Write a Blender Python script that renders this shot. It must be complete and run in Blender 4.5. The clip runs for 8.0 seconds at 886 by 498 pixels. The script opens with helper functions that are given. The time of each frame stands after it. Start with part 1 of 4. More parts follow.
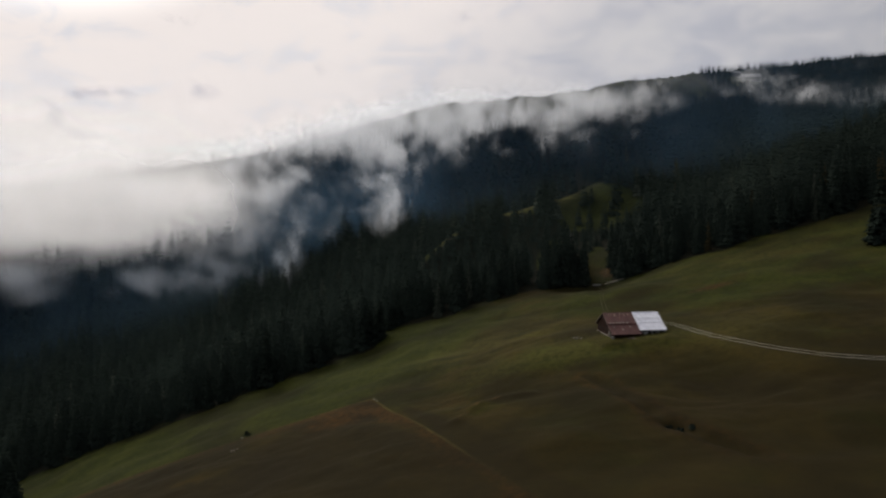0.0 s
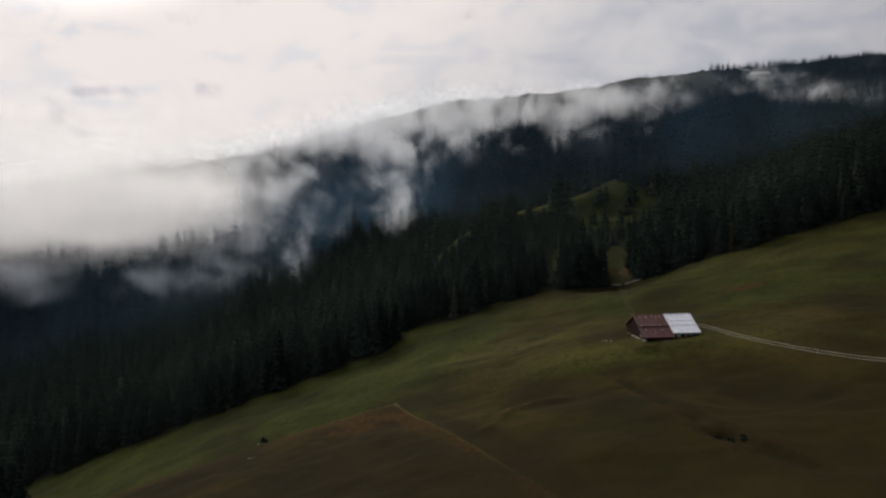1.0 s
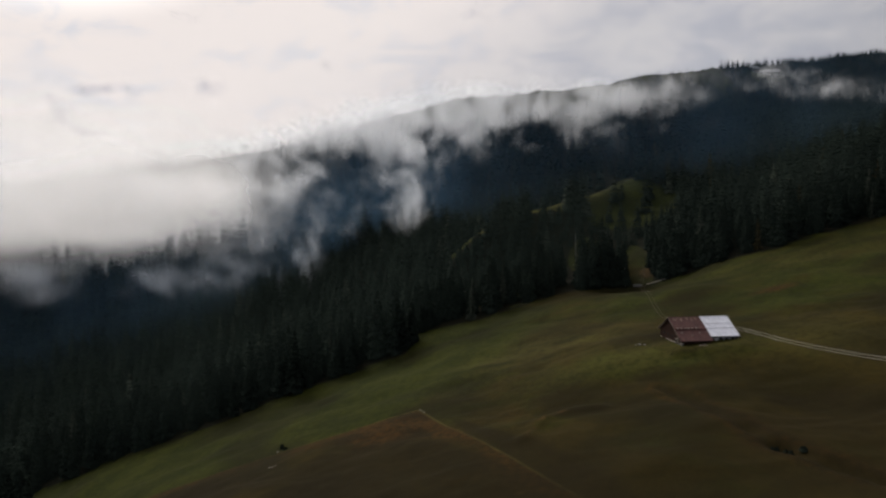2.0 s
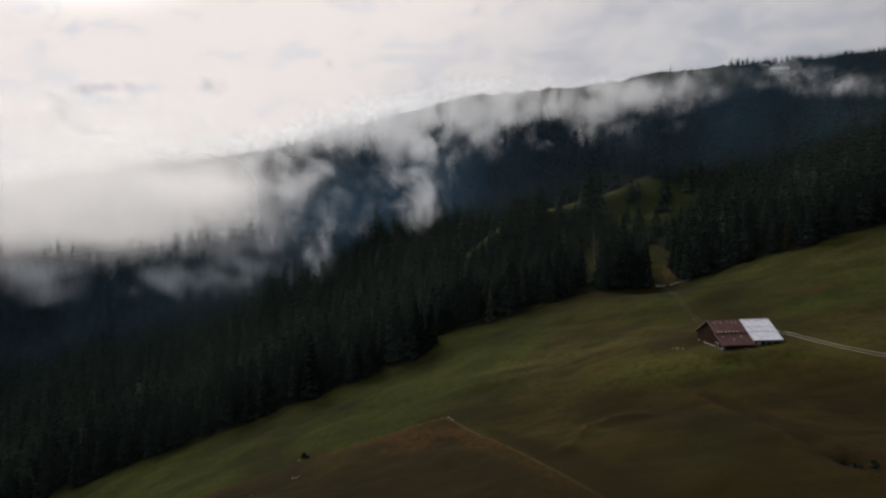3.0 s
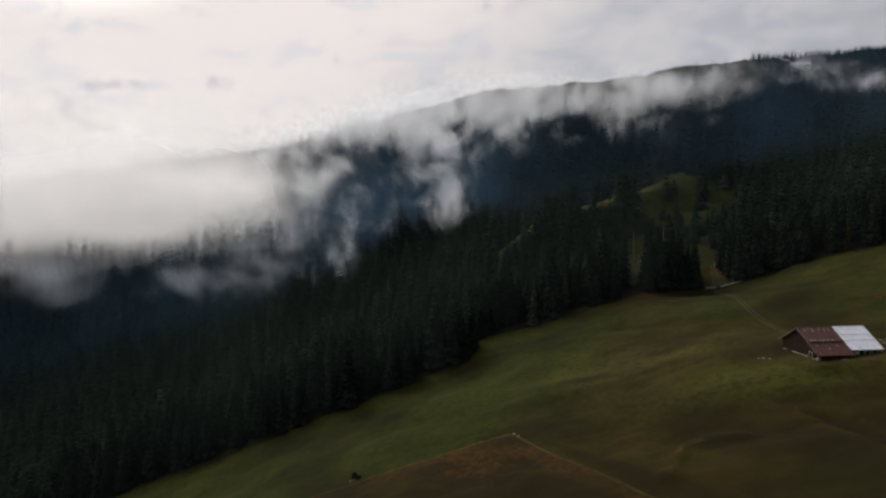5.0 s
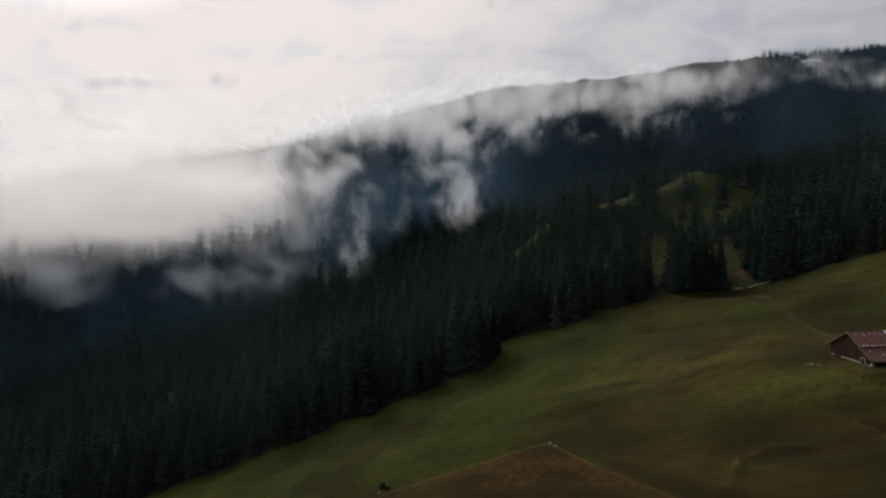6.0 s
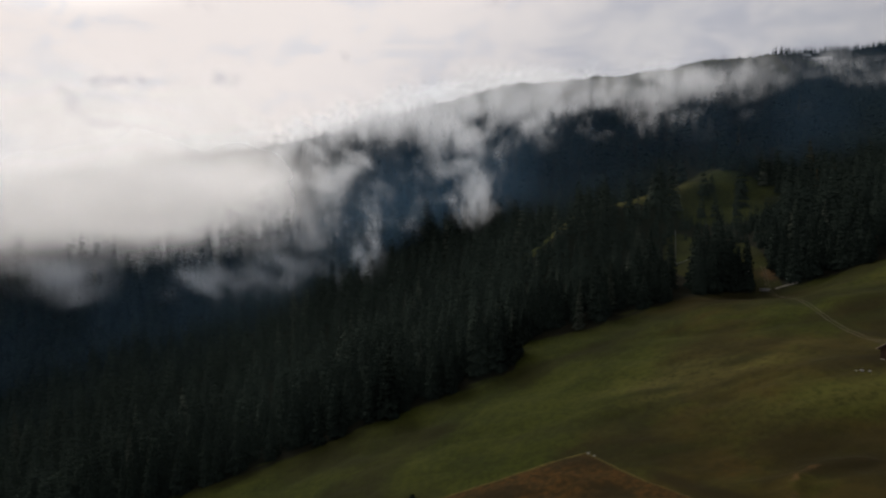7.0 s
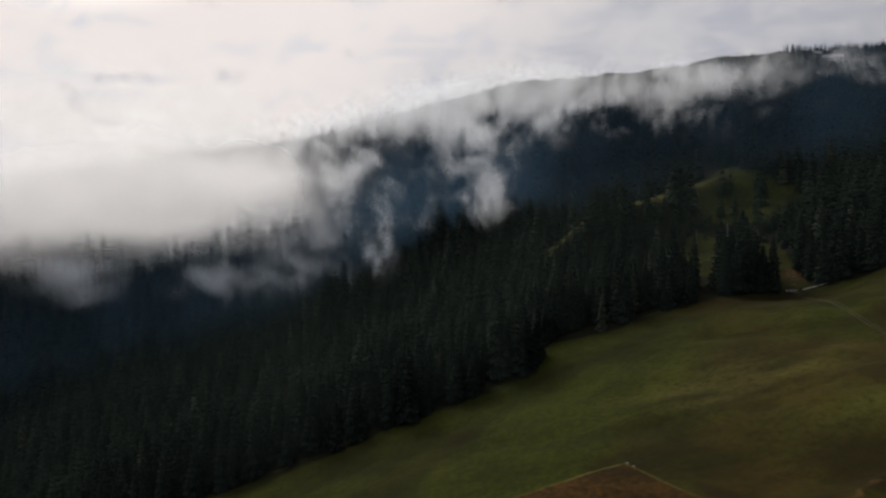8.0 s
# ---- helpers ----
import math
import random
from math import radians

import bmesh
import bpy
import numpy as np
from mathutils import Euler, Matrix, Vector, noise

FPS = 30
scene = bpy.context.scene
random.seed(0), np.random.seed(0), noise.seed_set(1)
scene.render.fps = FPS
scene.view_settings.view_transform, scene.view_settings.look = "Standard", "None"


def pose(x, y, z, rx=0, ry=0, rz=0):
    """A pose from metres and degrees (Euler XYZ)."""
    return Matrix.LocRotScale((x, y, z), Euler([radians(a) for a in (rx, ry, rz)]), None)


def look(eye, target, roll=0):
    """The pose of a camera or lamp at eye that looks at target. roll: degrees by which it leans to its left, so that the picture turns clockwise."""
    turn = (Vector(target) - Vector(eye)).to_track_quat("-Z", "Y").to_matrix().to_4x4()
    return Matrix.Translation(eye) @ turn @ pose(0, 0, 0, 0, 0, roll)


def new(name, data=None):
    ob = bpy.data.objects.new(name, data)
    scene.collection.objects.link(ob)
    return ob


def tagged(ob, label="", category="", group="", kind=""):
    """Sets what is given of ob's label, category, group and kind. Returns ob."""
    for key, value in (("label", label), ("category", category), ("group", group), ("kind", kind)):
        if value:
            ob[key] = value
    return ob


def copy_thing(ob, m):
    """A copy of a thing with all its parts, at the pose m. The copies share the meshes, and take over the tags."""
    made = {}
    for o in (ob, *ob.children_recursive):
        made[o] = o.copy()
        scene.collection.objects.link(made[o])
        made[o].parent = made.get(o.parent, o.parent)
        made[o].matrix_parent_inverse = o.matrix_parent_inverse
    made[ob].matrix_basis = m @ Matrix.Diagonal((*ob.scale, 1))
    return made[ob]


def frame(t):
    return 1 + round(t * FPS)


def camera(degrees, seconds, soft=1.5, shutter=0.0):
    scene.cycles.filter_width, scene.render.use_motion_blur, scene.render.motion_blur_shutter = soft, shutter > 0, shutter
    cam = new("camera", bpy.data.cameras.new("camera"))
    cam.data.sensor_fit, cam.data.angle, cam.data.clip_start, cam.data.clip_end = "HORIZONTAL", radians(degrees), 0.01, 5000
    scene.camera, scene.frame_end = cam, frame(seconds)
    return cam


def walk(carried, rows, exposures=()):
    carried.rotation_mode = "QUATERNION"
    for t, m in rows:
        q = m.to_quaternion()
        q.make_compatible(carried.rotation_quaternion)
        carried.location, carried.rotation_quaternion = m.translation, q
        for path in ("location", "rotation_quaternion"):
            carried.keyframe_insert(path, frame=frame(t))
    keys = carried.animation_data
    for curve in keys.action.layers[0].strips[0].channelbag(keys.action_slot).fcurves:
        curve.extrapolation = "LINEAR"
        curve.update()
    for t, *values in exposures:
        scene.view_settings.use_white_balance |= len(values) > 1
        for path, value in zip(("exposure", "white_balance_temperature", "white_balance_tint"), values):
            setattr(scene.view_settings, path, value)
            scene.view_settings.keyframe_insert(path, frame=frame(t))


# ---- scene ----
# the flight: seconds, eye in metres, pitch, lean and yaw in degrees
PATH = [
    (0.0, -0.11, 0.11, 59.96, -2.688, -0.576, 0.206),
    (0.5, -4.17, 4.54, 59.80, -2.731, -0.544, 0.251),
    (1.0, -8.40, 9.01, 59.65, -2.771, -0.522, 0.294),
    (1.5, -12.75, 13.52, 59.53, -2.808, -0.508, 0.335),
    (2.0, -17.21, 18.06, 59.42, -2.844, -0.501, 0.375),
    (2.5, -21.76, 22.61, 59.32, -2.880, -0.497, 0.415),
    (3.0, -26.36, 27.15, 59.24, -2.915, -0.497, 0.454),
    (3.5, -31.01, 31.68, 59.17, -2.951, -0.497, 0.494),
    (4.0, -35.66, 36.18, 59.12, -2.988, -0.497, 0.535),
    (4.5, -40.30, 40.64, 59.08, -3.027, -0.494, 0.578),
    (5.0, -44.91, 45.05, 59.04, -3.070, -0.487, 0.623),
    (5.5, -49.46, 49.38, 59.02, -3.116, -0.473, 0.671),
    (6.0, -53.92, 53.64, 59.01, -3.167, -0.452, 0.723),
    (6.5, -58.28, 57.80, 59.00, -3.222, -0.421, 0.778),
    (7.0, -62.51, 61.84, 59.01, -3.284, -0.379, 0.837),
    (7.5, -66.58, 65.77, 59.01, -3.353, -0.324, 0.902),
    (8.0, -70.47, 69.57, 59.02, -3.429, -0.253, 0.972),
]
cam = camera(70.0, 8.0, soft=2.4, shutter=0.4)
walk(cam, [(t, pose(x, y, z, 90 + pitch, 0, yaw) @ pose(0, 0, 0, 0, 0, lean)) for t, x, y, z, pitch, lean, yaw in PATH])


scene.cycles.transparent_max_bounces = 160
scene.cycles.max_bounces, scene.cycles.diffuse_bounces = 16, 8
# ---- sky and sun: a thick broken overcast, brightest where the sun stands behind it ----
SUN_AZIMUTH, SUN_HEIGHT = -34.0, 40.0
GLOW = Vector((math.sin(radians(SUN_AZIMUTH)) * math.cos(radians(SUN_HEIGHT)), math.cos(radians(SUN_AZIMUTH)) * math.cos(radians(SUN_HEIGHT)), math.sin(radians(SUN_HEIGHT))))


class Nodes:
    """A short way to write node trees."""

    def __init__(self, tree):
        self.tree = tree
        tree.nodes.clear()

    def add(self, kind, inputs=(), **settings):
        node = self.tree.nodes.new(kind)
        if "operation" in settings:
            node.operation = settings["operation"]
        if "use_clamp" in settings:
            node.use_clamp = settings["use_clamp"]
        if "interpolation_type" in settings:
            node.interpolation_type = settings["interpolation_type"]
        if "data_type" in settings:
            node.data_type = settings["data_type"]
        if "attribute_name" in settings:
            node.attribute_name = settings["attribute_name"]
        if "sky_type" in settings:
            node.sky_type, node.sun_disc = settings["sky_type"], False
            node.sun_elevation, node.sun_rotation = settings["sun_elevation"], settings["sun_rotation"]
        for key, value in dict(inputs).items():
            socket = node.inputs[key]
            if isinstance(value, bpy.types.NodeSocket):
                self.tree.links.new(value, socket)
            else:
                socket.default_value = value
        return node

    def math(self, op, a, b=0.0, c=0.0, clamp=False):
        return self.add("ShaderNodeMath", {0: a, 1: b, 2: c}, operation=op, use_clamp=clamp).outputs[0]

    def vec(self, op, a, b=(0, 0, 0)):
        node = self.add("ShaderNodeVectorMath", {0: a, 1: b}, operation=op)
        return node.outputs["Value"] if op in ("DOT_PRODUCT", "LENGTH", "DISTANCE") else node.outputs[0]

    def noise(self, vector, scale, detail=4.0, rough=0.55, distortion=0.0):
        return self.add("ShaderNodeTexNoise", {"Vector": vector, "Scale": scale, "Detail": detail, "Roughness": rough, "Distortion": distortion}).outputs[0]

    def step(self, value, low, high, to=(0.0, 1.0)):
        return self.add("ShaderNodeMapRange", {0: value, 1: low, 2: high, 3: to[0], 4: to[1]}, interpolation_type="SMOOTHSTEP").outputs[0]

    def mix(self, factor, a, b):
        node = self.add("ShaderNodeMix", data_type="RGBA")
        for socket, value in zip((node.inputs[0], node.inputs[6], node.inputs[7]), (factor, a, b)):
            if isinstance(value, bpy.types.NodeSocket):
                self.tree.links.new(value, socket)
            else:
                socket.default_value = value if isinstance(value, float) else (*value, 1.0)
        return node.outputs[2]

    def link(self, a, b):
        self.tree.links.new(a, b)


world = bpy.data.worlds.new("overcast")
scene.world = world
world.use_nodes = True
n = Nodes(world.node_tree)
way = n.add("ShaderNodeTexCoord").outputs["Generated"]
sky = n.add("ShaderNodeTexSky", sky_type="NISHITA", sun_elevation=radians(SUN_HEIGHT), sun_rotation=radians(SUN_AZIMUTH))
blue = n.vec("MULTIPLY", sky.outputs[0], (0.08, 0.08, 0.08))
toward = n.vec("DOT_PRODUCT", way, tuple(GLOW))
big = n.noise(n.vec("MULTIPLY", way, (1.0, 1.0, 1.8)), 2.6, 7.0, 0.58, 0.4)
fine = n.noise(n.vec("MULTIPLY", way, (1.0, 1.0, 2.2)), 9.0, 6.0, 0.6, 0.6)
lit = n.math("ADD", toward, n.math("MULTIPLY", n.math("SUBTRACT", big, 0.5), 0.22))
grey = n.mix(n.step(fine, 0.3, 0.75), (0.20, 0.21, 0.235), (0.255, 0.262, 0.285))
mid = n.mix(n.step(fine, 0.32, 0.68), (0.47, 0.47, 0.52), (0.61, 0.59, 0.60))
bright = n.mix(n.step(n.math("ADD", n.math("MULTIPLY", fine, 0.6), n.math("MULTIPLY", big, 0.4)), 0.36, 0.52), (0.73, 0.715, 0.745), (0.875, 0.803, 0.775))
cloud = n.mix(n.step(lit, 0.05, 0.60), grey, mid)
cloud = n.mix(n.step(lit, 0.62, 0.86), cloud, bright)
cloud = n.mix(n.step(toward, 0.90, 1.0), cloud, (4.3, 4.05, 3.75))
gap = n.math("MULTIPLY", n.step(big, 0.57, 0.66), n.step(fine, 0.50, 0.60))
cover = n.mix(n.math("SUBTRACT", 1.0, n.math("MULTIPLY", gap, 0.5)), blue, cloud)
n.link(n.add("ShaderNodeBackground", {"Color": cover, "Strength": 1.0}).outputs[0], n.add("ShaderNodeOutputWorld").inputs[0])

sun = new("sun", bpy.data.lights.new("sun", "SUN"))
sun.data.energy, sun.data.angle, sun.data.color = 1.25, radians(24), (1.0, 0.955, 0.91)
sun.matrix_world = look(GLOW * 100, (0, 0, 0))

# ---- materials ----


def material(name):
    m = bpy.data.materials.new(name)
    m.use_nodes = True
    return m, Nodes(m.node_tree)


def surface(n, color, rough=0.8, metal=0.0, bump=None, strength=0.3, distance=0.1, specular=0.3):
    inputs = {"Base Color": color, "Roughness": rough, "Metallic": metal, "Specular IOR Level": specular}
    if bump is not None:
        inputs["Normal"] = n.add("ShaderNodeBump", {"Strength": strength, "Distance": distance, "Height": bump}).outputs[0]
    n.link(n.add("ShaderNodeBsdfPrincipled", inputs).outputs[0], n.add("ShaderNodeOutputMaterial").inputs[0])


def place(n):
    return n.add("ShaderNodeNewGeometry").outputs["Position"]


def make_meadow():
    """Alpine autumn pasture: grazed green, tawny uncut grass, russet bilberry and bare earth, and the floor of the
    wood, its dark tone also painted as shade onto the meadow's rim.
    """
    m, n = material("autumn_pasture")
    p = place(n)
    green, wood, russet, ground, straw, peat = (n.add("ShaderNodeAttribute", attribute_name=a).outputs["Fac"] for a in ("grazed", "wood", "russet", "earth", "straw", "peat"))
    streaks = n.noise(n.vec("MULTIPLY", p, (0.040, 0.062, 0.09)), 1.0, 6.0, 0.62, 0.8)
    patches = n.noise(p, 0.045, 5.0, 0.6, 0.5)
    tufts = n.noise(p, 0.5, 5.0, 0.65)
    blades = n.noise(p, 2.6, 3.0, 0.6)
    tawny = n.mix(n.step(patches, 0.35, 0.65), (0.0160, 0.0122, 0.0031), (0.033, 0.0238, 0.0050))
    grass = n.mix(n.step(n.math("ADD", n.math("MULTIPLY", tufts, 0.35), n.math("MULTIPLY", patches, 0.65)), 0.36, 0.64), (0.0140, 0.0182, 0.0028), (0.0315, 0.0375, 0.0052))
    base = n.mix(n.step(n.math("ADD", green, n.math("MULTIPLY", n.math("SUBTRACT", streaks, 0.5), 1.1)), 0.25, 0.75), tawny, grass)
    rust = n.mix(n.step(tufts, 0.35, 0.7), (0.023, 0.0130, 0.0042), (0.053, 0.0258, 0.0062))
    base = n.mix(n.step(n.math("ADD", russet, n.math("MULTIPLY", n.math("SUBTRACT", patches, 0.5), 0.8)), 0.30, 0.75), base, rust)
    base = n.mix(n.step(ground, 0.3, 0.8), base, n.mix(n.step(tufts, 0.3, 0.7), (0.035, 0.023, 0.013), (0.11, 0.06, 0.024)))
    base = n.mix(n.math("MULTIPLY", n.step(tufts, 0.60, 0.36), 0.30), base, (0.012, 0.011, 0.004))
    base = n.mix(n.math("MULTIPLY", n.step(blades, 0.45, 0.7), 0.22), base, (0.056, 0.050, 0.013))
    broad = n.noise(n.vec("MULTIPLY", p, (0.018, 0.03, 0.03)), 1.0, 3.0, 0.5, 0.4)
    base = n.mix(n.math("MULTIPLY", n.step(broad, 0.45, 0.64), 0.55), base, (0.012, 0.0095, 0.004))
    # darker mottled tone, with painted shade at the barn's foot
    dim = n.step(n.math("ADD", peat, n.math("MULTIPLY", n.math("SUBTRACT", patches, 0.5), 0.9)), 0.25, 0.85)
    base = n.mix(n.math("MULTIPLY", dim, 0.75), base, n.mix(tufts, (0.0095, 0.0075, 0.0028), (0.019, 0.0140, 0.0050)))
    base = n.mix(n.math("MULTIPLY", straw, n.step(tufts, 0.2, 0.6)), base, (0.096, 0.086, 0.022))
    # wood floor colour, also the painted shade along the meadow's rim
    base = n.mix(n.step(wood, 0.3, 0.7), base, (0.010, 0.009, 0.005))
    relief = n.math("ADD", n.math("MULTIPLY", tufts, 0.7), n.math("MULTIPLY", blades, 0.2))
    surface(n, base, 0.95, bump=relief, strength=0.4, distance=0.4, specular=0.05)
    return m


def make_foliage(name, dark, light, scale=0.35):
    m, n = material(name)
    p = place(n)
    shade = n.noise(p, scale, 4.0, 0.65)
    tree = n.noise(p, 0.09, 2.0, 0.5)
    island = n.add("ShaderNodeNewGeometry").outputs["Random Per Island"]
    color = n.mix(n.step(n.math("ADD", n.math("MULTIPLY", shade, 0.6), n.math("MULTIPLY", tree, 0.5)), 0.38, 0.75), dark, light)
    color = n.mix(n.math("MULTIPLY", island, 0.4), color, dark)
    surface(n, color, 1.0, bump=n.noise(p, 3.0, 3.0), strength=0.5, distance=0.2, specular=0.0)
    return m


def make_plain(name, a, b, scale, rough=0.8, metal=0.0, stretch=(1, 1, 1), wear=None, specular=0.3, strength=0.25):
    """Two tones mixed by noise, with an optional third tone in worn spots."""
    m, n = material(name)
    p = n.vec("MULTIPLY", n.add("ShaderNodeTexCoord").outputs["Object"], stretch)
    tone = n.noise(p, scale, 6.0, 0.6)
    color = n.mix(n.step(tone, 0.3, 0.7), a, b)
    if wear:
        spots = n.noise(p, scale * 0.45, 7.0, 0.7, 0.6)
        color = n.mix(n.step(spots, 0.56, 0.72), color, wear)
    surface(n, color, rough, metal, bump=tone, strength=strength, distance=0.05, specular=specular)
    return m


def make_mist(name, scale, detail, rough, ragged, tint, most, full=1.75):
    """Thin drifting cloud: scatters what light falls on either side of it, and is dense only where the bank is."""
    m, n = material(name)
    p = place(n)
    amount = n.add("ShaderNodeAttribute", attribute_name="amount").outputs["Fac"]
    slant = n.add("ShaderNodeVectorRotate", {"Vector": p, "Axis": (0.0, 1.0, 0.0), "Angle": 0.35}).outputs[0]
    warp = n.add("ShaderNodeTexNoise", {"Vector": n.vec("MULTIPLY", p, (1.0, 0.2, 1.0)), "Scale": 0.02, "Detail": 3.0}).outputs["Color"]
    q = n.vec("ADD", n.vec("MULTIPLY", slant, (1.0, 0.14, 0.8)), n.vec("MULTIPLY", warp, (40.0, 10.0, 40.0)))
    billow = n.noise(q, scale, detail, rough, 0.2)
    v = n.math("ADD", amount, n.math("MULTIPLY", n.math("SUBTRACT", billow, 0.5), ragged))
    dense = n.math("MULTIPLY", n.math("MULTIPLY", n.step(v, 0.05, full), n.step(amount, 0.0, 0.35)), most)
    white = n.add("ShaderNodeBsdfDiffuse", {"Color": (*tint, 1)})
    through_it = n.add("ShaderNodeBsdfTranslucent", {"Color": (*tint, 1)})
    body = n.add("ShaderNodeMixShader", {0: 0.75, 1: white.outputs[0], 2: through_it.outputs[0]})
    clear = n.add("ShaderNodeBsdfTransparent")
    both = n.add("ShaderNodeMixShader", {0: dense, 1: clear.outputs[0], 2: body.outputs[0]})
    n.link(both.outputs[0], n.add("ShaderNodeOutputMaterial").inputs[0])
    return m


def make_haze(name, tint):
    """Thin haze sheets; the colour of the air between is put into their tint."""
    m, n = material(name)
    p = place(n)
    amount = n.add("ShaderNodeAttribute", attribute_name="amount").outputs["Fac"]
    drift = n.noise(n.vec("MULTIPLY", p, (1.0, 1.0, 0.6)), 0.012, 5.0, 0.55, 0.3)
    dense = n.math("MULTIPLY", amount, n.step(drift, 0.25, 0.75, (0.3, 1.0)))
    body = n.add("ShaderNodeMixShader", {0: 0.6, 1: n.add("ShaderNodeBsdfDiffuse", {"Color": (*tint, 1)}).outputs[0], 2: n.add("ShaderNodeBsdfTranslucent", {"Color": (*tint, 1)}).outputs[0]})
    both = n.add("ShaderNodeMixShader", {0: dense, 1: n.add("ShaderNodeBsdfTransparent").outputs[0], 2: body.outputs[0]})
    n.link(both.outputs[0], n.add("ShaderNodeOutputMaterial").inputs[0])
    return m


MEADOW = make_meadow()
SPRUCE = make_foliage("spruce_needles", (0.0108, 0.0150, 0.0124), (0.0220, 0.0296, 0.0222))
LARCH = make_foliage("larch_needles", (0.030, 0.024, 0.011), (0.085, 0.060, 0.022))
PALE_TREE = make_foliage("grey_spruce_needles", (0.024, 0.030, 0.022), (0.066, 0.074, 0.056))
BARK = make_plain("bark", (0.03, 0.022, 0.016), (0.07, 0.055, 0.042), 3.0)
MIST = make_mist("torn_mist", 0.042, 8.0, 0.60, 3.4, (0.90, 0.925, 0.955), 0.245, 1.15)
BANK_MIST = make_mist("bank_mist", 0.014, 4.5, 0.50, 1.3, (0.985, 0.98, 0.975), 0.24, 1.2)
CORE_MIST = make_mist("thick_bank_mist", 0.020, 6.0, 0.55, 1.7, (0.99, 0.985, 0.98), 0.85, 2.0)
# the hollow's dimmer, bluish air is put into this mist's tint
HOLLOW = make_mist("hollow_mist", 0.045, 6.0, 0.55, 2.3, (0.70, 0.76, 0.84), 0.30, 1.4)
# shade is put into this cloud's tint, to darken the bright sky behind
DARK_TINT_CLOUD = make_mist("shaded_cloud", 0.012, 6.0, 0.6, 2.4, (0.40, 0.44, 0.66), 0.24, 1.2)
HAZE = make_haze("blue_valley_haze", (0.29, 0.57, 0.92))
LIFT_HAZE = make_haze("damp_forest_haze", (0.42, 0.60, 0.52))
RED_ROOF = make_plain("rusty_sheet_roof", (0.062, 0.024, 0.021), (0.100, 0.040, 0.034), 0.9, 0.6, 0.1, (1, 0.35, 1), (0.19, 0.085, 0.06))
WHITE_ROOF = make_plain("zinc_sheet_roof", (0.66, 0.67, 0.74), (0.82, 0.83, 0.90), 0.8, 0.42, 0.12, (1, 0.3, 1), (0.44, 0.45, 0.48))
BROWN_WOOD = make_plain("weathered_boards", (0.022, 0.013, 0.010), (0.050, 0.028, 0.020), 4.0, 0.9, 0, (1, 1, 0.15), None, 0.05)
PALE_WOOD = make_plain("bleached_timber", (0.27, 0.24, 0.20), (0.45, 0.41, 0.35), 3.0, 0.85)
VERGE = make_plain("weathered_verge", (0.11, 0.085, 0.07), (0.22, 0.175, 0.145), 3.0, 0.85)
RUST = make_plain("bare_rusty_tin", (0.20, 0.13, 0.09), (0.36, 0.27, 0.20), 2.0, 0.7)
GREY_WOOD = make_plain("grey_boards", (0.07, 0.068, 0.066), (0.15, 0.145, 0.14), 3.5, 0.85, 0, (1, 1, 0.15))
WHITEWASH = make_plain("whitewashed_wall", (0.42, 0.42, 0.42), (0.60, 0.60, 0.60), 1.2, 0.9, 0, (1, 1, 1), (0.3, 0.29, 0.27))
STONE = make_plain("grey_field_stone", (0.13, 0.125, 0.12), (0.27, 0.26, 0.245), 1.6, 0.9, 0, (1, 1, 1), (0.14, 0.13, 0.12))
PALE_ROOF = make_plain("pale_sheet_roof", (0.17, 0.175, 0.18), (0.27, 0.275, 0.28), 0.5, 0.6, 0.0, (1, 0.3, 1), (0.28, 0.27, 0.26))
GRAVEL = make_plain("pale_gravel", (0.32, 0.305, 0.26), (0.50, 0.47, 0.41), 1.5, 0.95, 0, (1, 1, 1), (0.15, 0.13, 0.10))
WORN = make_plain("worn_turf", (0.060, 0.052, 0.036), (0.110, 0.098, 0.072), 1.2, 0.95)
DARK = make_plain("dark_opening", (0.006, 0.006, 0.006), (0.012, 0.011, 0.010), 2.0, 0.9)

# ---- the lie of the land ----
def smooth(a, b, v):
    s = np.clip((v - a) / (b - a), 0.0, 1.0)
    return s * s * (3 - 2 * s)


def value_noise(x, y, seed=0):
    """Smooth noise from -1 to 1 on a unit lattice."""
    xi, yi = np.floor(x), np.floor(y)
    fx, fy = x - xi, y - yi
    fx, fy = fx * fx * (3 - 2 * fx), fy * fy * (3 - 2 * fy)

    def corner(i, j):
        v = np.sin((xi + i) * 127.1 + (yi + j) * 311.7 + seed * 74.7) * 43758.5453
        return (v - np.floor(v)) * 2 - 1

    low = corner(0, 0) * (1 - fx) + corner(1, 0) * fx
    high = corner(0, 1) * (1 - fx) + corner(1, 1) * fx
    return low * (1 - fy) + high * fy


def fbm(x, y, octaves=4, seed=0):
    total, size, weight = 0.0, 1.0, 1.0
    for n in range(octaves):
        total = total + weight * value_noise(x * size + 13.7 * n, y * size - 7.3 * n, seed + n)
        size, weight = size * 2.03, weight * 0.5
    return total


SLOPE = (3.541, 25.772, 6.112, -2.207, 0.704, 3.993, 0.368, 1.991, -3.403, 1.288)
# landforms: x, y, rise, reach across, reach along
FORMS = (
    (52, 234, 4.0, 22, 18),      # the shelf under the barn
    (92, 364, -10.5, 30, 26),    # the dip where the path enters the wood
    (150, 535, 5.0, 34, 26),     # the knoll
    (-150, 396, -8.0, 40, 40),   # the ravine
    (-340, 510, -12.0, 110, 40), # the hollow at the valley's edge
    (58, 420, -6.5, 34, 22),     # the hollow before the ridge
    (325, 640, 12.0, 60, 36),    # the wooded shoulder
    (364, 592, -7.0, 34, 28),    # the shelf with the small clearing
)


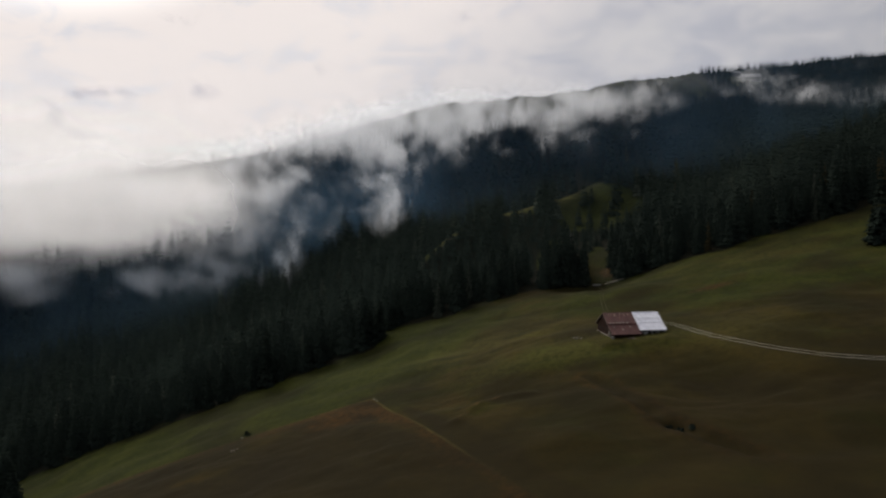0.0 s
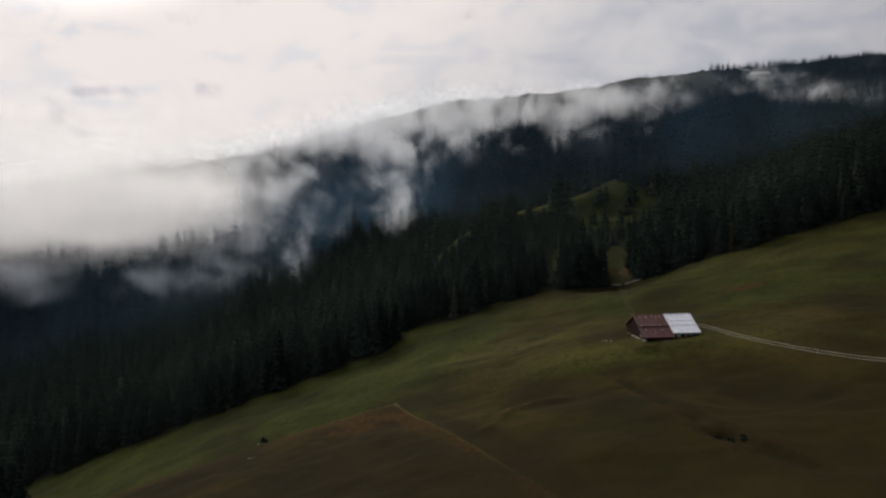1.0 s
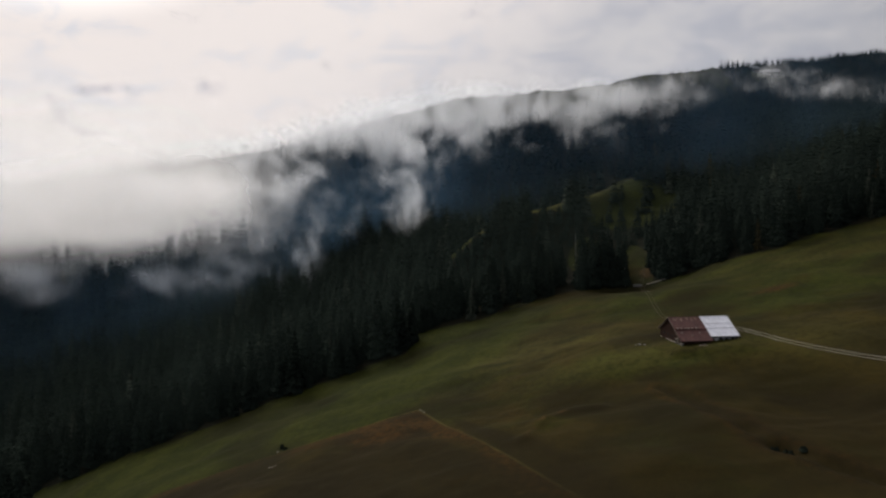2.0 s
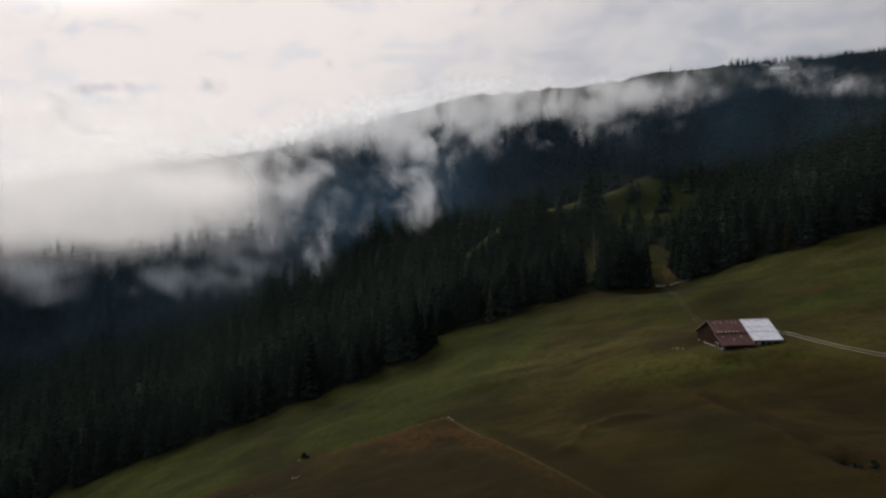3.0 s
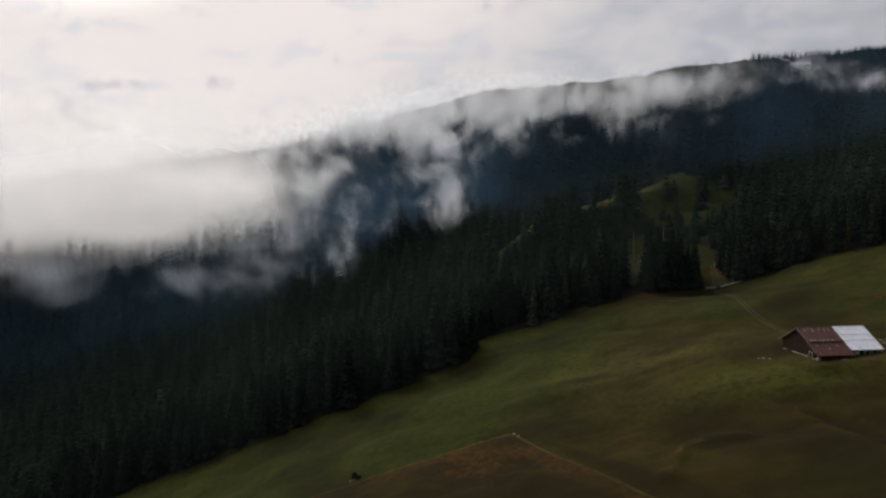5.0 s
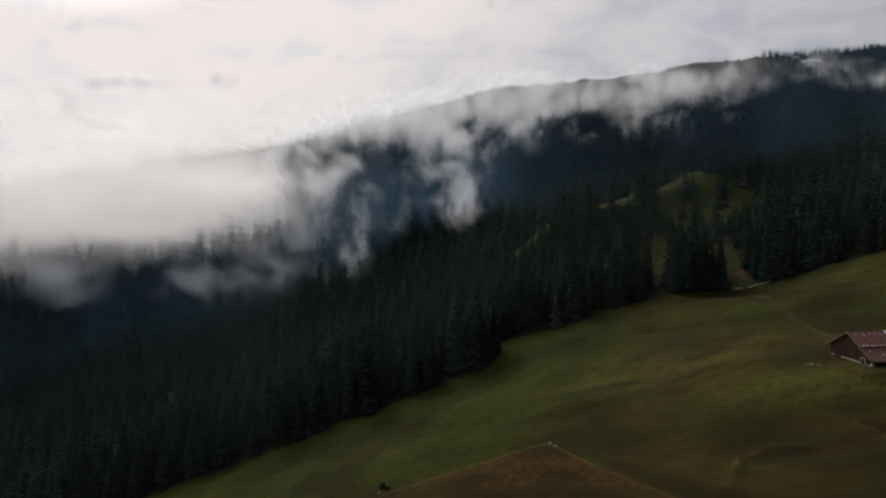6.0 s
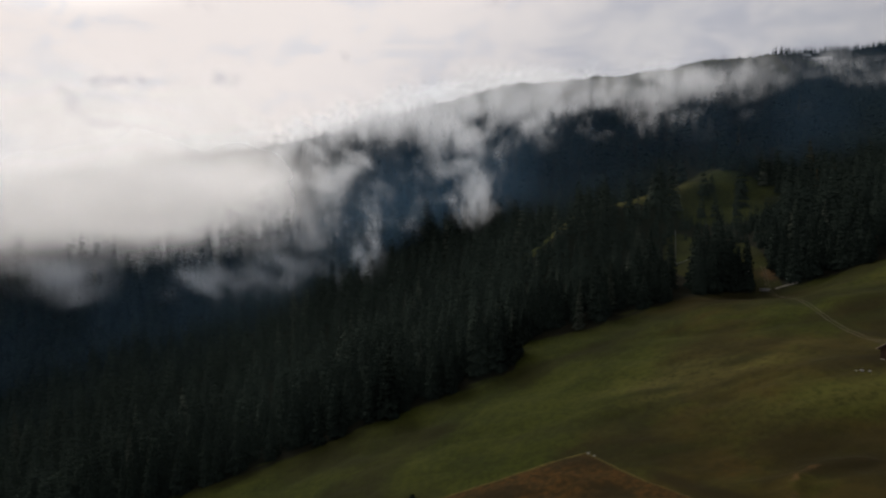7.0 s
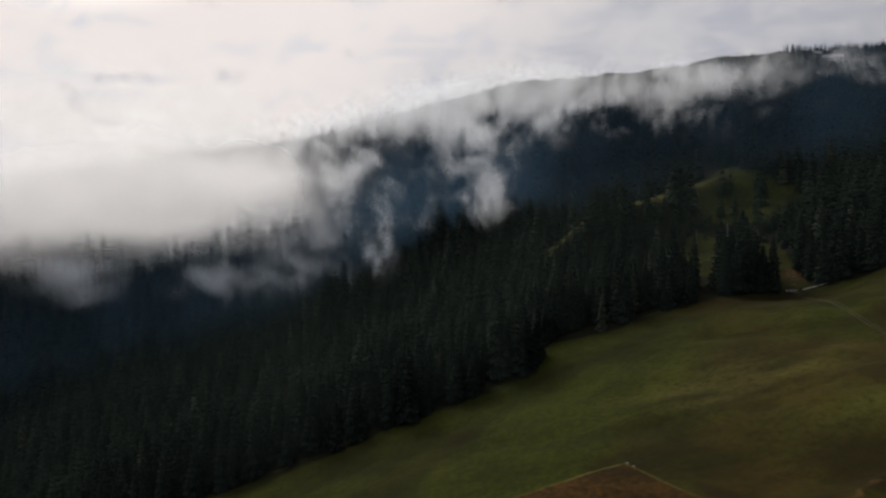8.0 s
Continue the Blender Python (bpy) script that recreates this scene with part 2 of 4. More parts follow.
def line_gap(x, y, points):
    """Distance from a line of points in plan."""
    best = np.full(np.shape(x), 1e9)
    for (x0, y0), (x1, y1) in zip(points[:-1], points[1:]):
        t = np.clip(((x - x0) * (x1 - x0) + (y - y0) * (y1 - y0)) / ((x1 - x0) ** 2 + (y1 - y0) ** 2), 0, 1)
        best = np.minimum(best, np.hypot(x - x0 - t * (x1 - x0), y - y0 - t * (y1 - y0)))
    return best


SLOT = ((44, 358), (56, 392), (69, 428))
RIDGE = ((-8, 452), (4, 458), (30, 472), (84, 499), (146, 527), (215, 552))


def near_slope(x, y):
    u, v = np.clip(x / 100.0, -3.4, 3.6), np.clip((y - 300) / 100.0, -1.6, 2.0)
    c = SLOPE
    h = c[0] + c[1] * u + c[2] * v + c[3] * u * u + c[4] * u * v + c[5] * v * v + c[6] * u**3 + c[7] * u * u * v + c[8] * u * v * v + c[9] * v**3
    for fx, fy, rise, sx, sy in FORMS:
        h = h + rise * np.exp(-0.5 * ((x - fx) / sx) ** 2 - 0.5 * ((y - fy) / sy) ** 2)
    rise = np.interp(x, (-30, 0, 20, 84, 146, 215), (0, 17, 24, 17, 10, 5))
    h = h + rise * np.exp(-((line_gap(x, y, RIDGE) / 17.0) ** 2))
    return h + 0.22 * np.clip(x - 360, 0, 900) + 0.04 * np.clip(x + 340, -900, 0)


# the crest of the far side: x, y, and the height of its ground
CREST = np.array(((-1500, 640, 20), (-900, 700, 50), (-451, 796, 116), (-330, 822, 134), (-250, 832, 148), (-100, 783, 177), (0, 748, 194), (80, 722, 197), (140, 717, 201),
                  (180, 724, 209), (250, 791, 230), (350, 912, 264), (510, 1117, 313), (700, 1313, 366), (920, 1509, 427), (1100, 1602, 461), (1500, 1800, 525)), float)


def crest_y(x):
    return np.interp(x, CREST[:, 0], CREST[:, 1]) + 5 * value_noise(x / 60.0, x * 0 + 3.0, 5)


def crest_z(x):
    return np.interp(x, CREST[:, 0], CREST[:, 2]) + 2.5 * value_noise(x / 70.0, x * 0, 4) + 1.2 * value_noise(x / 27.0, x * 0, 8)


def height(x, y):
    """Height of the ground in metres: the near slope, the far wooded side, and the land behind its crest."""
    x, y = np.asarray(x, float), np.asarray(y, float)
    near, yc, zc = near_slope(x, y), crest_y(x), crest_z(x)
    up = np.clip((y - 490) / (yc - 490), 0, 1)
    h = near + (zc - near) * up ** (1.35 + 1.35 * smooth(240, 380, x))
    h = h + smooth(0.15, 0.4, up) * smooth(1.0, 0.8, up) * 16 * fbm(x / 130.0, y / 260.0, 3, 11)
    h = h - 0.35 * np.clip(y - yc, 0, 700)
    return h


def forest_edge(x):
    """Where the meadow ends and the wood begins, as y over x."""
    return np.interp(x, (-900, -260, -193, -150, -95, -60, -44, -37, -33, 0, 45, 72, 110, 150, 190, 232, 330, 900),
                     (260, 262, 294, 294, 304, 313, 317, 322, 351, 351, 358, 371, 362, 341, 348, 350, 400, 600))


def open_ground(x, y):
    """1 where grass lies open inside the wood."""
    def oval(cx, cy, rx, ry, turn=0.0):
        a = radians(turn)
        dx, dy = x - cx, y - cy
        u, v = dx * math.cos(a) + dy * math.sin(a), dy * math.cos(a) - dx * math.sin(a)
        return smooth(1.15, 0.85, np.sqrt((u / rx) ** 2 + (v / ry) ** 2))

    return np.maximum.reduce([oval(94, 388, 8, 40, -12), oval(122, 491, 38, 31), oval(74, 432, 12, 30, -10), smooth(13, 10, line_gap(x + 3.5, y - 8.0, RIDGE) + 3.0 * smooth(70, 30, x) + 4 * value_noise(x / 11.0, y / 11.0, 77)) * smooth(140, 118, x), oval(352, 590, 20, 13), oval(478, 1012, 26, 78, -34)])


def woodland(x, y):
    """1 inside the wood, 0 on grass."""
    x, y = np.asarray(x, float), np.asarray(y, float)
    inside = smooth(-2.0, 2.0, y - forest_edge(x) + 3.0 * value_noise(x / 17.0, y * 0, 2))
    bare = smooth(0.84, 0.90, (y - 490) / (crest_y(x) - 490) + 0.05 * value_noise(x / 25.0, y / 25.0, 12)) * smooth(-110, -50, x) * smooth(400, 350, x) * (np.hypot(x - 180, y - 672) > 13)
    return inside * (1 - open_ground(x, y)) * (1 - bare)


def ride(x, y):
    """The narrow gap in the trees that leads to the clearing."""
    return line_gap(x, y, SLOT) + 2 * value_noise(x / 9.0, y / 9.0, 78) < 5.0


LANE = ((80.5, 241.5), (84, 236), (89.5, 222), (96.2, 210), (103, 200), (111.2, 190.5), (118, 185.5), (125.5, 181.5), (140, 176), (165, 172), (200, 172))
PATH_UP = ((70, 245), (69, 262), (71, 282), (74.3, 300.5), (80, 325), (86, 348), (89.8, 367), (95, 380), (100, 395))
DITCH = ((45, 203), (48, 196), (51, 180), (56, 160), (62, 150), (70, 138))
BANK = ((3, 182), (8, 191), (14, 197), (20, 198), (26, 196))


def spur_sides(x, y):
    """Metres inside each of the two sides of the uncut spur below the barn, which meet in a corner."""
    left = (x + 27) * 0.10 - (y - 228) * 0.99 + 0.3 * value_noise(x / 9.0, y / 9.0, 41) + 0.15 * value_noise(x / 2.5, y / 2.5, 43)
    right = -(x + 27) * 0.905 - (y - 228) * 0.42 + 0.3 * value_noise(x / 8.0, y / 8.0, 42) + 0.15 * value_noise(x / 2.5, y / 2.5, 44)
    return left, right


def spur_depth(x, y):
    """Metres inside the spur."""
    return np.minimum(*spur_sides(x, y))


def relief(x, y):
    """Hummocks, cattle terraces, the ditch and the small banks of the pasture."""
    near = smooth(700, 420, y) * smooth(30, 120, y)
    h = 1.5 * fbm(x / 42.0, y / 34.0, 4, 21) + 0.35 * fbm(x / 26.0, y / 11.0, 3, 31) + 0.12 * fbm(x / 4.0, y / 3.0, 2, 33)
    d = spur_depth(x, y)
    h = h * (1 - 0.8 * np.exp(-((d / 9.0) ** 2))) + 0.7 * smooth(-0.3, 0.6, d) * smooth(60, 3, d)
    h = h - 1.7 * np.exp(-((line_gap(x, y, DITCH) / 1.7) ** 2)) * (0.75 + 0.4 * value_noise(x / 6.0, y / 6.0, 61)) - 2.0 * np.exp(-(((x - 57.5) / 3.0) ** 2) - ((y - 158) / 2.6) ** 2)
    h = h + 1.1 * np.exp(-((line_gap(x, y, BANK) / 2.6) ** 2))
    h = h - 4.5 * np.exp(-(((x - 78) / 17) ** 2) - ((y - 186) / 20) ** 2) - 1.2 * np.exp(-(((x + 2) / 16) ** 2) - ((y - 214) / 15) ** 2)
    h = h * smooth(1.0, 14.0, line_gap(x, y, LANE)) * (0.25 + 0.75 * smooth(0.5, 8.0, line_gap(x, y, PATH_UP)))
    return h * near


def spur(x, y):
    return smooth(-0.4, 0.5, spur_depth(x, y))


def lines(*spans):
    """Lattice lines from (start, end, step) spans, joined."""
    out = [np.arange(a, b, s) for a, b, s in spans]
    return np.concatenate(out + [[spans[-1][1]]])


GX = lines((-4000, -1000, 300), (-1000, -220, 16), (-220, -110, 2.5), (-110, -80, 1.3), (-80, 10, 0.6), (10, 130, 1.3), (130, 260, 2.5), (260, 1000, 14), (1000, 4000, 300))
GY = lines((-3000, -300, 300), (-300, 110, 16), (110, 140, 2.5), (140, 150, 1.3), (150, 235, 0.6), (235, 250, 1.3), (250, 420, 2.5), (420, 620, 5), (620, 1000, 7), (1000, 1700, 15), (1700, 4600, 290))
MX, MY = np.meshgrid(GX, GY)
MZ = height(MX, MY) + relief(MX, MY)
# level the ground under the barn
LEVEL = smooth(15, 9, np.maximum(np.abs(MX - 67), np.abs(MY - 231)))
MZ = MZ * (1 - LEVEL) + LEVEL * (17.2 + 0.075 * (MX - 60) + 0.03 * (MY - 226))


def ground_at(x, y):
    """Height of the finished ground sheet."""
    i, j = int(np.clip(np.searchsorted(GX, x) - 1, 0, len(GX) - 2)), int(np.clip(np.searchsorted(GY, y) - 1, 0, len(GY) - 2))
    a, b = (x - GX[i]) / (GX[i + 1] - GX[i]), (y - GY[j]) / (GY[j + 1] - GY[j])
    return float((MZ[j, i] * (1 - a) + MZ[j, i + 1] * a) * (1 - b) + (MZ[j + 1, i] * (1 - a) + MZ[j + 1, i + 1] * a) * b)


def sheet_mesh(name, X, Y, Z, keep=None):
    """A mesh over a lattice of places; keep: which of them bear faces."""
    rows, cols = X.shape
    at = np.arange(rows * cols).reshape(rows, cols)
    faces = np.stack([at[:-1, :-1], at[:-1, 1:], at[1:, 1:], at[1:, :-1]], -1).reshape(-1, 4)
    if keep is not None:
        faces = faces[keep.ravel()[faces].any(1)]
    me = bpy.data.meshes.new(name)
    me.from_pydata(np.stack([X, Y, Z], -1).reshape(-1, 3).tolist(), [], faces.tolist())
    me.polygons.foreach_set("use_smooth", np.ones(len(faces), bool))
    return me


def weigh(me, name, values):
    me.attributes.new(name, "FLOAT", "POINT").data.foreach_set("value", np.asarray(values, np.float32).ravel())


me = sheet_mesh("ground", MX, MY, MZ)
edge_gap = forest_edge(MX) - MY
# beyond the wood floor, the edge_gap term paints shade onto the meadow's rim
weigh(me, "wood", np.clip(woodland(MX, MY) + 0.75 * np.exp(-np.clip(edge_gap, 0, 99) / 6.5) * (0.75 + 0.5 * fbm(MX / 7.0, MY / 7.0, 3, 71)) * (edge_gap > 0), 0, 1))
weigh(me, "grazed", np.clip(0.45 * open_ground(MX, MY) * smooth(400, 430, MY) + 0.9 * smooth(85, 15, edge_gap) * smooth(60, -30, MX) + 0.75 * smooth(30, -20, MX) * smooth(150, 60, edge_gap) + 0.30 + 0.32 * smooth(50, 120, MX) * smooth(225, 270, MY) + 0.35 * np.exp(-(((MX - 70) / 30) ** 2) - ((MY - 310) / 30) ** 2) - 0.3 * np.exp(-(((MX - 80) / 22) ** 2) - ((MY - 185) / 24) ** 2) + 0.5 * np.exp(-(((MX - 48) / 34) ** 2) - ((MY - 222) / 9) ** 2), 0, 1) * (1 - spur(MX, MY)))
weigh(me, "russet", (0.18 + 0.55 * np.exp(-np.clip(spur_depth(MX, MY), 0, 99) / 8) + 0.75 * np.exp(-(((MX + 32) / 17) ** 2) - ((MY - 214) / 13) ** 2) + 0.2 * fbm(MX / 22.0, MY / 16.0, 3, 51)) * spur(MX, MY) + 0.30 * np.exp(-(((line_gap(MX, MY, DITCH) - 3.5) / 2.0) ** 2)) + 0.28 * smooth(225, 190, MY) * smooth(0, 30, MX) + 0.40 * np.exp(-(((MX - 2) / 18) ** 2) - ((MY - 206) / 12) ** 2) + 0.75 * np.exp(-(((MX - 116) / 17) ** 2) - ((MY - 278) / 6) ** 2) + 0.05 * open_ground(MX, MY) * smooth(375, 395, MY))
depth_in = spur_depth(MX, MY)
# darkens spur, ditch, pit and low pasture; also paints the barn's contact shade
weigh(me, "peat", np.clip(spur(MX, MY) * smooth(3, 10, depth_in) * (0.62 + 0.85 * fbm(MX / 13.0, MY / 11.0, 3, 95)) + 0.8 * np.exp(-(((depth_in + 4.5) / 3.5) ** 2)) * smooth(222, 205, MY) + 0.9 * np.exp(-((line_gap(MX, MY, DITCH) / 2.2) ** 2)) + 0.55 * smooth(205, 165, MY) + 1.0 * np.exp(-(((MX - 61) / 8) ** 2) - ((MY - 221) / 3.2) ** 2) + 0.9 * np.exp(-(((MX - 54.5) / 3.5) ** 2) - ((MY - 230) / 8) ** 2) + 0.75 * np.exp(-(((MX - 82) / 15) ** 2) - ((MY - 184) / 17) ** 2) * (0.8 + 0.5 * fbm(MX / 9.0, MY / 9.0, 3, 97)) + 1.0 * np.exp(-(((MX - 57.5) / 3.4) ** 2) - ((MY - 158) / 3.0) ** 2), 0, 1))
weigh(me, "earth", np.exp(-(((MX - 99) / 7) ** 2) - ((MY - 382) / 8) ** 2) + 0.5 * np.exp(-(((MX - 54) / 7) ** 2) - ((MY - 229) / 4) ** 2) + 0.36 * np.exp(-((line_gap(MX, MY, BANK) / 1.6) ** 2)) * (1 + 0.9 * fbm(MX / 3.0, MY / 3.0, 3, 91)))
side_a, side_b = spur_sides(MX, MY)
# dry-grass rims, lighter patches, and the golden-lit zone left of the barn painted in
weigh(me, "straw", np.clip(0.75 * np.exp(-((line_gap(MX, MY, RIDGE) / 4.0) ** 2)) * smooth(120, 80, MX) * smooth(-8, 8, MX) + 0.9 * np.exp(-(((side_a - 0.2) / 0.9) ** 2)) * smooth(-0.5, 1.0, side_b) * smooth(85, 5, np.hypot(MX + 27, MY - 228)) * (0.6 + 0.4 * value_noise(MX / 4.0, MY / 4.0, 19)) + 1.25 * np.exp(-(((spur_depth(MX, MY) - 0.3) / 0.5) ** 2)) * smooth(115, 0, np.hypot(MX + 27, MY - 228)) * (0.65 + 0.35 * value_noise(MX / 5.0, MY / 5.0, 9)) + 0.60 * np.exp(-(((MX - 22) / 34) ** 2) - ((MY - 262) / 22) ** 2) * (0.7 + 0.5 * fbm(MX / 18.0, MY / 6.0, 3, 15)) + 0.40 * np.exp(-(((MX - 45) / 28) ** 2) - ((MY - 223) / 8) ** 2) + 0.28 * np.exp(-(((MX - 100) / 24) ** 2) - ((MY - 222) / 16) ** 2) + 0.30 * np.exp(-(((MX - 150) / 60) ** 2) - ((MY - 318) / 18) ** 2) * (0.6 + 0.6 * fbm(MX / 20.0, MY / 6.0, 3, 16)), 0, 1))
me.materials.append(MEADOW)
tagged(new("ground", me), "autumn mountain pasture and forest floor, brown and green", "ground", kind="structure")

# ---- mesh helpers ----


def part(name, bm, mat, parent=None, label=""):
    """Links a bmesh as one mesh object under a thing or under a part."""
    me = bpy.data.meshes.new(name)
    bm.to_mesh(me)
    bm.free()
    me.materials.append(mat)
    ob = new(name, me)
    ob.parent = parent
    return tagged(ob, label)


def thing(name, m, label, category, group="", kind=""):
    ob = new(name)
    ob.empty_display_size = 0.5
    ob.matrix_world = m
    return tagged(ob, label, category, group, kind)


def box(bm, lo, hi, bevel=0.0, m=None):
    """Adds a box between two corners."""
    made = bmesh.ops.create_cube(bm, size=1.0)["verts"]
    lo, hi = Vector(lo), Vector(hi)
    for v in made:
        v.co = Vector(((lo.x + hi.x) / 2 + v.co.x * (hi.x - lo.x), (lo.y + hi.y) / 2 + v.co.y * (hi.y - lo.y), (lo.z + hi.z) / 2 + v.co.z * (hi.z - lo.z)))
    if bevel:
        edges = list({e for v in made for e in v.link_edges})
        made = bmesh.ops.bevel(bm, geom=edges, offset=bevel, segments=1, affect="EDGES")["verts"]
    if m is not None:
        bmesh.ops.transform(bm, matrix=m, verts=[v for v in made if v.is_valid])
    return bm


def boxes(*spans, bevel=0.0):
    bm = bmesh.new()
    for lo, hi in spans:
        box(bm, lo, hi, bevel)
    return bm


def prism(outline, axis, a, b):
    """A solid: the outline (pairs), drawn across an axis, from a to b along it."""
    bm = bmesh.new()
    rings = []
    for d in (a, b):
        rings.append([bm.verts.new((d, p, q) if axis == "x" else (p, d, q) if axis == "y" else (p, q, d)) for p, q in outline])
    k = len(outline)
    bm.faces.new(rings[0])
    bm.faces.new(rings[1][::-1])
    for i in range(k):
        bm.faces.new((rings[0][i], rings[1][i], rings[1][(i + 1) % k], rings[0][(i + 1) % k]))
    bmesh.ops.recalc_face_normals(bm, faces=bm.faces)
    return bm


def pole(bm, a, b, r0, r1, sides=7):
    """Adds a tapered round bar from a to b."""
    a, b = Vector(a), Vector(b)
    m = Matrix.Translation((a + b) / 2) @ (b - a).to_track_quat("Z", "Y").to_matrix().to_4x4()
    bmesh.ops.create_cone(bm, cap_ends=True, segments=sides, radius1=r0, radius2=r1, depth=(b - a).length, matrix=m)
    return bm


def rock(r, seed, squash=0.7):
    """An uneven stone."""
    bm = bmesh.new()
    bmesh.ops.create_icosphere(bm, subdivisions=2, radius=r)
    for v in bm.verts:
        v.co *= 1 + 0.35 * noise.noise(v.co / r * 1.1 + Vector((seed * 3.1, seed, 0)))
        v.co.z *= squash
    return bm


# ---- trees ----


def conifer(seed, tall, wide, whorls, boughs, rich, lean=0.0, ragged=0.25, bare=0.06):
    """Places and triangles of a conifer's crown: whorls of drooping boughs, each a folded spray, rich ones with hanging twigs."""
    rnd = random.Random(seed)
    verts, faces = [], []
    for w in range(whorls):
        f = (w + rnd.uniform(-0.3, 0.3)) / whorls
        f = max(0.0, min(0.985, f))
        z0 = tall * (bare + (1 - bare) * f)
        reach = wide * ((1 - f) ** 0.85 * (0.55 + 0.45 * min(1, f / 0.12 + 0.5))) + 0.12
        for b in range(boughs):
            if rnd.random() < 0.07:
                continue
            a = 2 * math.pi * (b + rnd.random() * 0.8 + 0.37 * (w % 3)) / boughs
            r = reach * rnd.uniform(1 - ragged, 1 + ragged * 0.7)
            drop = r * rnd.uniform(0.30, 0.62) * (1 - 0.7 * f)
            half = 0.30 * r + 0.25
            dx, dy = math.cos(a), math.sin(a)
            sx, sy = -dy * half, dx * half
            i = len(verts)
            lift = 0.10 * r
            verts += [(0, 0, z0 + 0.3), (dx * r * 0.62 + sx, dy * r * 0.62 + sy, z0 - drop * 0.75), (dx * r * 0.55, dy * r * 0.55, z0 + lift - drop * 0.25),
                      (dx * r * 0.62 - sx, dy * r * 0.62 - sy, z0 - drop * 0.75), (dx * r, dy * r, z0 - drop)]
            faces += [(i, i + 1, i + 2), (i, i + 2, i + 3), (i + 1, i + 4, i + 2), (i + 2, i + 4, i + 3)]
            if rich:
                for k in range(3):
                    g = rnd.uniform(0.35, 0.95)
                    s = rnd.uniform(-0.6, 0.6) * half
                    x, y, z = dx * r * g - dy * s, dy * r * g + dx * s, z0 - drop * g * g
                    l, h = 0.16 * r + 0.15, rnd.uniform(0.5, 1.3)
                    t = a + rnd.uniform(-0.9, 0.9)
                    j = len(verts)
                    verts += [(x - math.cos(t) * l, y - math.sin(t) * l, z), (x + math.cos(t) * l, y + math.sin(t) * l, z - 0.1), (x + rnd.uniform(-0.2, 0.2), y, z - h)]
                    faces += [(j, j + 1, j + 2)]
    i = len(verts)
    verts += [(0.16, 0, tall * 0.95), (-0.09, 0.13, tall * 0.95), (-0.09, -0.13, tall * 0.95), (0, 0, tall * 1.035)]
    faces += [(i, i + 1, i + 3), (i + 1, i + 2, i + 3), (i + 2, i, i + 3)]
    v = np.array(verts)
    v[:, 0] += lean * v[:, 2]
    return v, np.array(faces)


def mesh_of(name, v, f, mat):
    me = bpy.data.meshes.new(name)
    me.from_pydata(np.asarray(v).tolist(), [], np.asarray(f).tolist())
    me.materials.append(mat)
    return me


def tree_kind(name, seed, tall, wide, whorls, boughs, mat, label, category, **how):
    """The first tree of a kind: trunk and crown."""
    top = thing(name, pose(0, 0, -500), label, category, "trees along the meadow")
    trunk = part("trunk", pole(bmesh.new(), (0, 0, -1.5), (0, 0, tall * 0.93), 0.012 * tall + 0.05, 0.03), BARK, top)
    crown = new("crown", mesh_of("crown", *conifer(seed, tall, wide, whorls, boughs, True, **how), mat))
    crown.parent = top
    return top


def scatter(x0, x1, y0, y1, gap, seed):
    """Jittered places on a lattice."""
    rng = np.random.default_rng(seed)
    xs, ys = np.meshgrid(np.arange(x0, x1, gap), np.arange(y0, y1, gap * 0.87))
    xs = xs + (np.arange(len(ys)) % 2)[:, None] * gap / 2
    return xs.ravel() + rng.uniform(-0.6, 0.6, xs.size) * gap, ys.ravel() + rng.uniform(-0.6, 0.6, xs.size) * gap


def ground_many(x, y):
    i, j = np.clip(np.searchsorted(GX, x) - 1, 0, len(GX) - 2), np.clip(np.searchsorted(GY, y) - 1, 0, len(GY) - 2)
    a, b = (x - GX[i]) / (GX[i + 1] - GX[i]), (y - GY[j]) / (GY[j + 1] - GY[j])
    return (MZ[j, i] * (1 - a) + MZ[j, i + 1] * a) * (1 - b) + (MZ[j + 1, i] * (1 - a) + MZ[j + 1, i + 1] * a) * b


